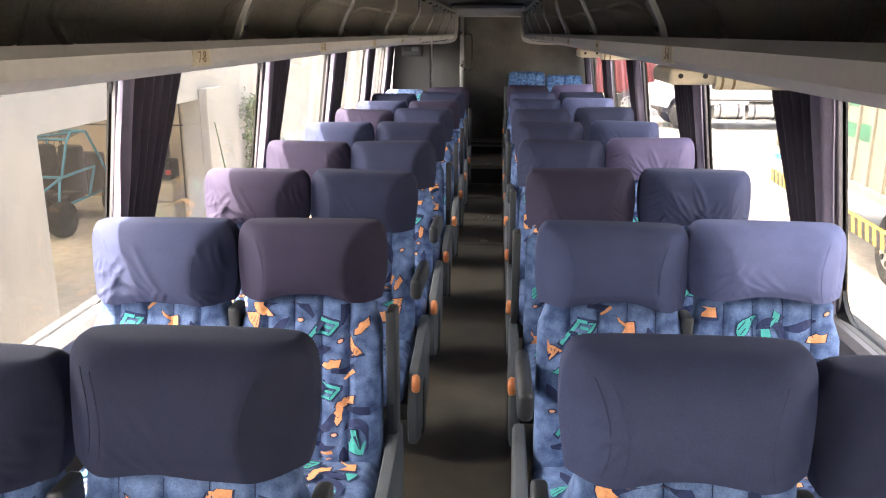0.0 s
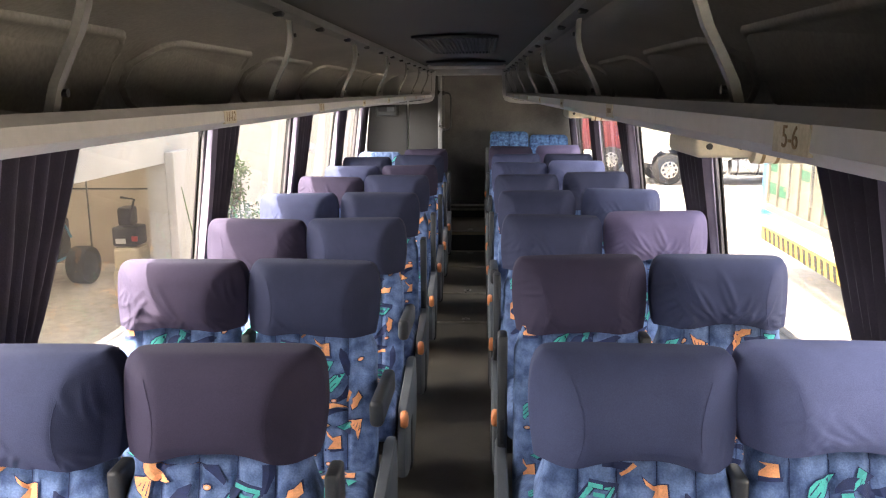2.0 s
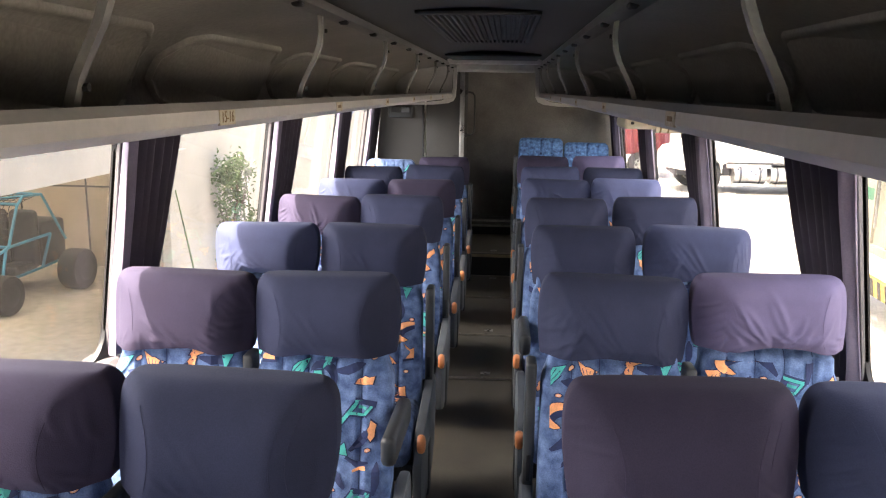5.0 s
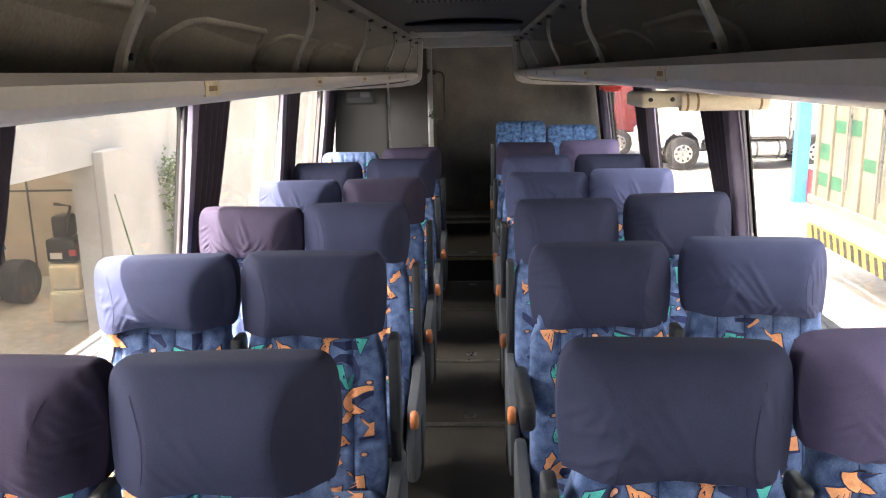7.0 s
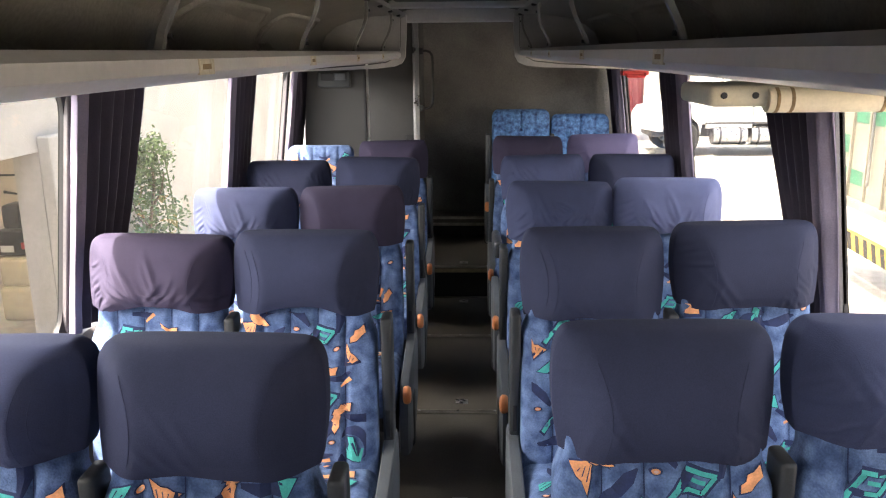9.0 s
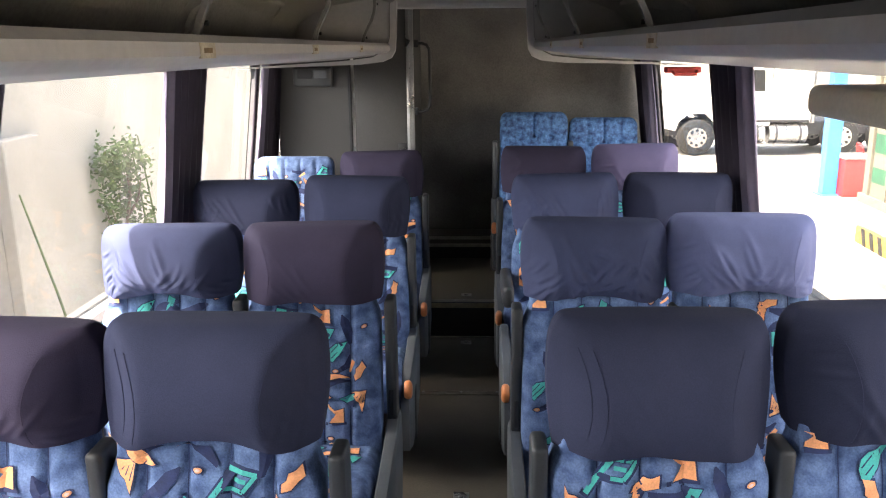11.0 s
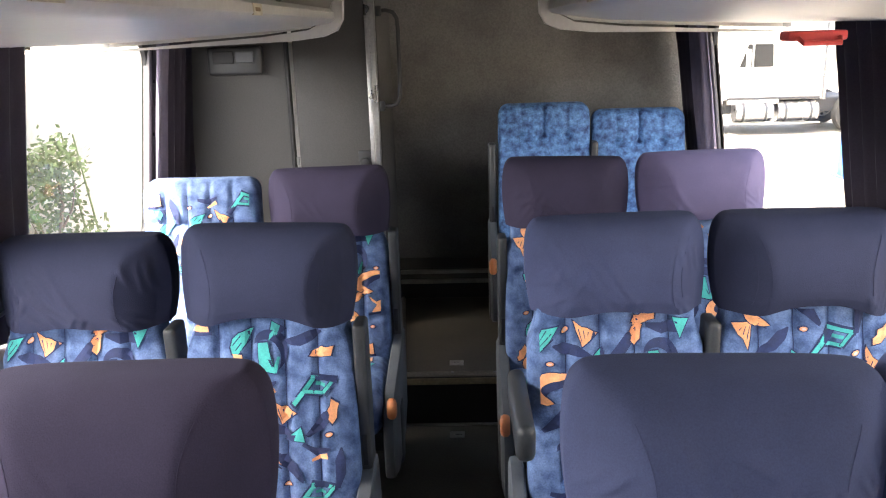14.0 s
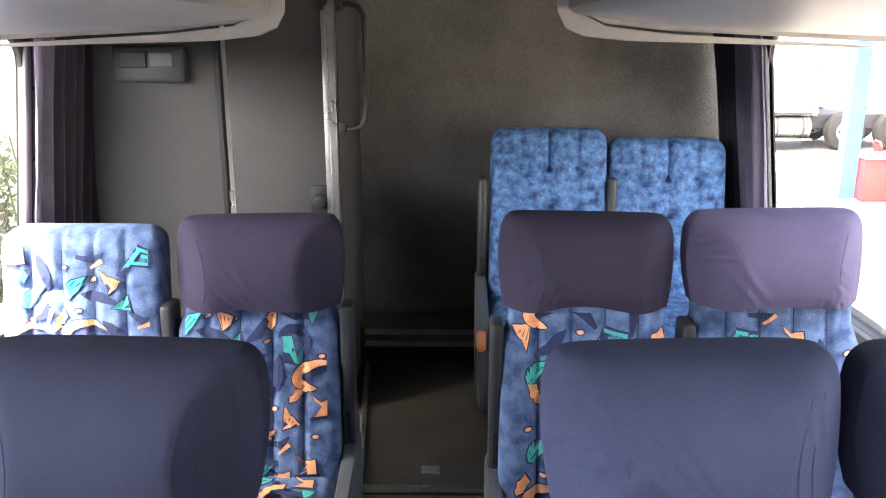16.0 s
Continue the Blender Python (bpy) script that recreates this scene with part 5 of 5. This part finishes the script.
def leafy(name, label, x, y, height, wide, n, seed):
    """A small tree against the wall: a thin trunk with limbs and leaf clumps."""
    rnd = random.Random(seed)
    t = thing(name, label, "tree")
    bm = bmesh.new()
    trunk = [(x + 0.05 * math.sin(k * 1.3), y + 0.06 * math.sin(k), GZ + height * 0.9 * k / 7) for k in range(8)]
    tube(bm, trunk, [0.035 - 0.003 * k for k in range(8)], 7)
    for k in range(9):
        p = trunk[2 + k % 5]
        a = k * 2.4
        tube(bm, [p, (p[0] + 0.12 * math.cos(a), p[1] + wide * 0.35 * math.sin(a), p[2] + 0.2), (p[0] + 0.16 * math.cos(a), p[1] + wide * 0.55 * math.sin(a), p[2] + 0.42)], [0.013, 0.009, 0.004], 5)
    part("trunk", bm, BARK, t)
    verts, faces = [], []
    for c in range(46):
        cz = rnd.random() ** 0.8
        dens = 0.55 + 0.45 * math.sin(cz * 9 + seed) ** 2
        cc = Vector((x + rnd.gauss(0, 0.12), y + rnd.gauss(0, wide * 0.30 * dens), GZ + height * (0.25 + 0.75 * cz)))
        for k in range(n // 46):
            p = cc + Vector((rnd.gauss(0, 0.07), rnd.gauss(0, 0.09), rnd.gauss(0, 0.08)))
            d = Vector((rnd.uniform(-1, 1), rnd.uniform(-1, 1), rnd.uniform(-0.9, 0.4))).normalized()
            sd = d.orthogonal().normalized() * 0.017
            l = rnd.uniform(0.05, 0.09)
            b = len(verts)
            verts += [p, p + d * l * 0.5 + sd, p + d * l, p + d * l * 0.5 - sd]
            faces.append((b, b + 1, b + 2, b + 3))
    me = bpy.data.meshes.new("crown")
    me.from_pydata(verts, [], faces)
    me.materials.append(LEAF)
    o = new("crown", me)
    o.parent = t


leafy("young_tree", "thin leafy young tree growing against the white wall", -3.66, 12.9, 2.1, 0.50, 2300, 3)

for x0, y0, x1, y1, top in ((-3.62, 11.55, -3.70, 10.95, 0.35), (-3.66, 13.55, -3.74, 13.30, 0.62), (-3.64, 13.80, -3.72, 13.48, 0.58)):
    st = thing("garden_stake", "thin green bamboo stake leaning on the white wall", "stake", "garden stakes")
    bm = bmesh.new()
    tube(bm, [(x0, y0, GZ), ((x0 + x1) / 2, (y0 + y1) / 2 + 0.02, (GZ + top) / 2), (x1, y1, top)], [0.014, 0.012, 0.008], 7)
    part("cane", bm, LEAF, st)

# white lorry across the yard
lorry = thing("semi_truck", "white bonneted tractor lorry parked side-on", "lorry", at=pose(5.15, 27.9, GZ))
for x in (1.35, 5.45, 6.75):
    wheel(lorry, (x, 0.15, 0.52), 0.52, 0.35, "y")
    wheel(lorry, (x, 2.2, 0.52), 0.52, 0.35, "y")
bm = bmesh.new()
box(bm, (0.5, 0.35, 0.55), (7.6, 1.9, 0.95), 0.03, 1)
part("chassis", bm, CHASSIS, lorry)


def side_body(outline, y0, y1, soft):
    """A body drawn as a side outline of (x, z), rounded where it meets its sides."""
    bm = bmesh.new()
    cx, cz = sum(p[0] for p in outline) / len(outline), sum(p[1] for p in outline) / len(outline)
    rings = []
    for k in range(9):
        t = k / 8
        edge = min(t, 1 - t) * (y1 - y0)
        f = 1 - soft * max(0.0, 1 - edge / 0.25) ** 2
        rings.append([(cx + (x - cx) * f, y0 + (y1 - y0) * t, cz + (z - cz) * f) for x, z in outline])
    loft(bm, rings)
    bmesh.ops.recalc_face_normals(bm, faces=bm.faces)
    return bm


part("bonnet", side_body([(0.22, 0.80), (0.20, 1.20), (0.36, 1.42), (0.95, 1.52), (2.05, 1.74), (2.15, 1.60), (2.15, 0.95), (1.98, 0.95), (1.94, 0.62), (1.86, 0.95), (1.60, 1.20), (1.10, 1.20), (0.82, 0.95), (0.74, 0.70)], 0.12, 2.23, 0.05), TRUCK_WHITE, lorry)
part("cab", side_body([(2.10, 0.80), (2.06, 1.72), (2.46, 2.55), (2.66, 2.66), (3.40, 2.72), (3.44, 0.80)], 0.04, 2.31, 0.04), TRUCK_WHITE, lorry)
part("sleeper", side_body([(3.42, 0.90), (3.42, 2.74), (3.70, 3.40), (4.40, 3.50), (4.56, 3.30), (4.56, 0.90)], 0.04, 2.31, 0.04), TRUCK_WHITE, lorry)
part("windscreen", side_body([(2.12, 1.80), (2.44, 2.48), (2.56, 2.48), (2.26, 1.80)], 0.16, 2.19, 0.02), BLACK, lorry, "dark slanted cab windscreen")
for outline in ([(2.30, 1.82), (2.52, 2.42), (2.62, 2.42), (2.62, 1.82)], [(2.68, 1.82), (2.68, 2.42), (3.16, 2.42), (3.20, 1.82)]):
    part("side_window", side_body(outline, 0.015, 0.10, 0.0), BLACK, lorry, "dark cab side window")
bm = bmesh.new()
box(bm, (2.44, -0.16, 1.78), (2.54, -0.04, 2.30), 0.02, 2)
tube(bm, [(2.5, -0.10, 2.25), (2.5, 0.06, 2.25)], 0.015, 6)
part("mirror", bm, TRUCK_WHITE, lorry)
bm = bmesh.new()
box(bm, (2.02, 0.0, 0.96), (4.50, 0.045, 1.02), 0.008, 1)
part("side_trim", bm, CHASSIS, lorry)
for x0, x1 in ((2.25, 3.25), (3.38, 4.45)):
    bm = bmesh.new()
    tube(bm, [(x0, 0.14, 0.62), (x1, 0.14, 0.62)], 0.27, 20)
    tk = part("fuel_tank", bm, CHROME, lorry, "polished metal fuel tank")
    for x in (x0 + 0.2, x1 - 0.2):
        b2 = bmesh.new()
        tube(b2, [(x - 0.03, 0.14, 0.62), (x + 0.03, 0.14, 0.62)], 0.28, 20)
        part("strap", b2, CHASSIS, tk)
bm = bmesh.new()
box(bm, (2.2, -0.14, 0.30), (4.5, 0.10, 0.35), 0.01, 1)
part("step_board", bm, CHROME, lorry)
bm = bmesh.new()
tube(bm, [(4.7, 0.3, 0.9), (4.7, 0.3, 3.9)], 0.07, 12)
part("exhaust_stack", bm, CHROME, lorry)
back_lorry = thing("red_truck", "red lorry cab standing behind the white one", "lorry", at=pose(1.2, 32, GZ))
bm = bmesh.new()
box(bm, (0, 0, 0.9), (5.0, 2.4, 3.6), 0.15, 3)
part("cab", bm, TRUCK_RED, back_lorry)
for x in (0.9, 4.0):
    wheel(back_lorry, (x, 0.15, 0.52), 0.52, 0.35, "y")

# blue post, red table and chairs
post = thing("blue_post", "bright blue painted steel canopy post", "post", at=pose(7.6, 21.6, GZ))
bm = bmesh.new()
box(bm, (-0.14, -0.14, 0.02), (0.14, 0.14, 5.2), 0.01, 1)
part("shaft", bm, BLUE_PAINT, post)
bm = bmesh.new()
box(bm, (-0.22, -0.22, 0), (0.22, 0.22, 0.03), 0.005, 1)
part("base_plate", bm, BLUE_PAINT, post)
bm = bmesh.new()
box(bm, (7.75, 21.2, GZ), (8.35, 21.8, GZ + 0.80), 0.03, 2)
tb = thing("drinks_cooler", "red box-shaped cooler standing by the blue post", "cooler")
part("body", bm, RED, tb)
bm = bmesh.new()
box(bm, (7.73, 21.18, GZ + 0.80), (8.37, 21.82, GZ + 0.86), 0.02, 2)
part("lid", bm, TRUCK_WHITE, tb)


def yard_chair():
    c = thing("plastic_chair", "red moulded plastic garden chair", "chair", "yard chairs", at=pose(8.75, 21.4, GZ, 0, 0, 20))
    bm = bmesh.new()
    box(bm, (-0.24, -0.24, 0.42), (0.24, 0.24, 0.46), 0.015, 2)
    part("seat", bm, RED, c)
    bm = bmesh.new()
    for k in range(5):
        x = -0.2 + 0.1 * k
        tube(bm, [(x, 0.22, 0.46), (x, 0.27, 0.70), (x, 0.32, 0.90)], 0.018, 6)
    tube(bm, [(-0.24, 0.24, 0.46), (-0.24, 0.32, 0.88), (-0.15, 0.33, 0.95), (0.15, 0.33, 0.95), (0.24, 0.32, 0.88), (0.24, 0.24, 0.46)], 0.022, 6)
    part("backrest", bm, RED, c)
    for x, y in ((-0.22, -0.22), (0.22, -0.22), (-0.22, 0.22), (0.22, 0.22)):
        bm = bmesh.new()
        tube(bm, [(x, y, 0.43), (x * 1.12, y * 1.12, 0.0)], [0.022, 0.016], 6)
        part("leg", bm, RED, c)
    for sg in (-1, 1):
        bm = bmesh.new()
        tube(bm, [(sg * 0.24, -0.2, 0.44), (sg * 0.27, -0.2, 0.64), (sg * 0.26, 0.26, 0.68)], 0.018, 6)
        part("armrest", bm, RED, c)
    return c


ch = yard_chair()
copy_thing(ch, pose(9.4, 21.7, GZ, 0, 0, -35))
copy_thing(ch, pose(9.0, 22.6, GZ, 0, 0, 80))

# box body lorry with faded green lettering blocks
bx = thing("box_truck", "beige box lorry with faded green panels, striped side guard", "lorry", at=pose(4.90, 8.75, GZ, 0, 0, -2.6))
bm = bmesh.new()
box(bm, (0, 0, 1.12), (2.5, 6.3, 4.2), 0.03, 1)
part("box_body", bm, BOX_PAINT, bx)
for k in range(13):
    bm = bmesh.new()
    box(bm, (-0.035, 0.05 + 0.5 * k, 1.16), (0.0, 0.10 + 0.5 * k, 4.15), 0.004, 1)
    part("side_rib", bm, BOX_PAINT, bx)
bm = bmesh.new()
box(bm, (-0.05, 0, 1.10), (0.0, 6.3, 1.22), 0.006, 1)
part("lower_rail", bm, BOX_PAINT, bx)
rnd = random.Random(5)
for z in (1.40, 1.78, 2.2, 2.6, 3.0, 3.4, 3.75):
    for k in range(12):
        if rnd.random() < 0.55:
            bm = bmesh.new()
            h = rnd.uniform(0.14, 0.24)
            box(bm, (-0.008, 0.12 + 0.5 * k, z), (-0.002, 0.53 + 0.5 * k, z + h))
            part("faded_mark", bm, GREEN, bx)
for y in (3.9, 4.9):
    bm = bmesh.new()
    tube(bm, [(-0.06, y, 1.45), (-0.06, y, 4.0)], 0.02, 8)
    part("lock_bar", bm, CHROME, bx)
bm = bmesh.new()
box(bm, (0.4, 0.1, 0.95), (2.1, 6.2, 1.12), 0.01, 1)
part("chassis", bm, CHASSIS, bx)
bm = bmesh.new()
box(bm, (-0.02, 0.6, 0.55), (0.06, 6.3, 0.78), 0.01, 1)
bp = part("side_guard", bm, YELLOW, bx, "yellow and black striped side guard")
for k in range(23):
    bm = bmesh.new()
    y = 0.65 + 0.24 * k
    vs = [bm.verts.new(p) for p in ((-0.0235, y, 0.555), (-0.0235, y + 0.11, 0.555), (-0.0235, y + 0.20, 0.775), (-0.0235, y + 0.09, 0.775), (-0.0205, y, 0.555), (-0.0205, y + 0.11, 0.555), (-0.0205, y + 0.20, 0.775), (-0.0205, y + 0.09, 0.775))]
    for f in ((3, 2, 1, 0), (4, 5, 6, 7), (1, 5, 4, 0), (2, 6, 5, 1), (3, 7, 6, 2), (0, 4, 7, 3)):
        bm.faces.new([vs[i] for i in f])
    part("stripe", bm, BLACK, bp)
for x, y in ((0.35, 0.6), (2.2, 0.6), (0.35, 1.65), (2.2, 1.65)):
    wheel(bx, (x, y, 0.50), 0.50, 0.30)

for x in (1.35, 1.95):
    bm = bmesh.new()
    tube(bm, [(x, 3.0, 0.95), (x, 3.0, 0.05)], 0.06, 10)
    box(bm, (x - 0.14, 2.86, 0.0), (x + 0.14, 3.14, 0.05), 0.008, 1)
    part("landing_leg", bm, CHASSIS, bx, "grey folding support leg")

# far buildings that close the yard
bm = bmesh.new()
box(bm, (-30, 62, GZ), (60, 64, 6.5))
structure("backdrop", bm, WHITE_WALL, "pale sunlit boundary walls of the yard")
# near wall at x 20 is unseen, added to bounce sunlight into right windows
bm = bmesh.new()
box(bm, (20, -40, GZ), (20.4, 25, 6.5))
box(bm, (48, -40, GZ), (50, 62, 6.0))
structure("backdrop", bm, BOUNCE_WALL, "white walls out of view, the nearer added to bounce sunlight")
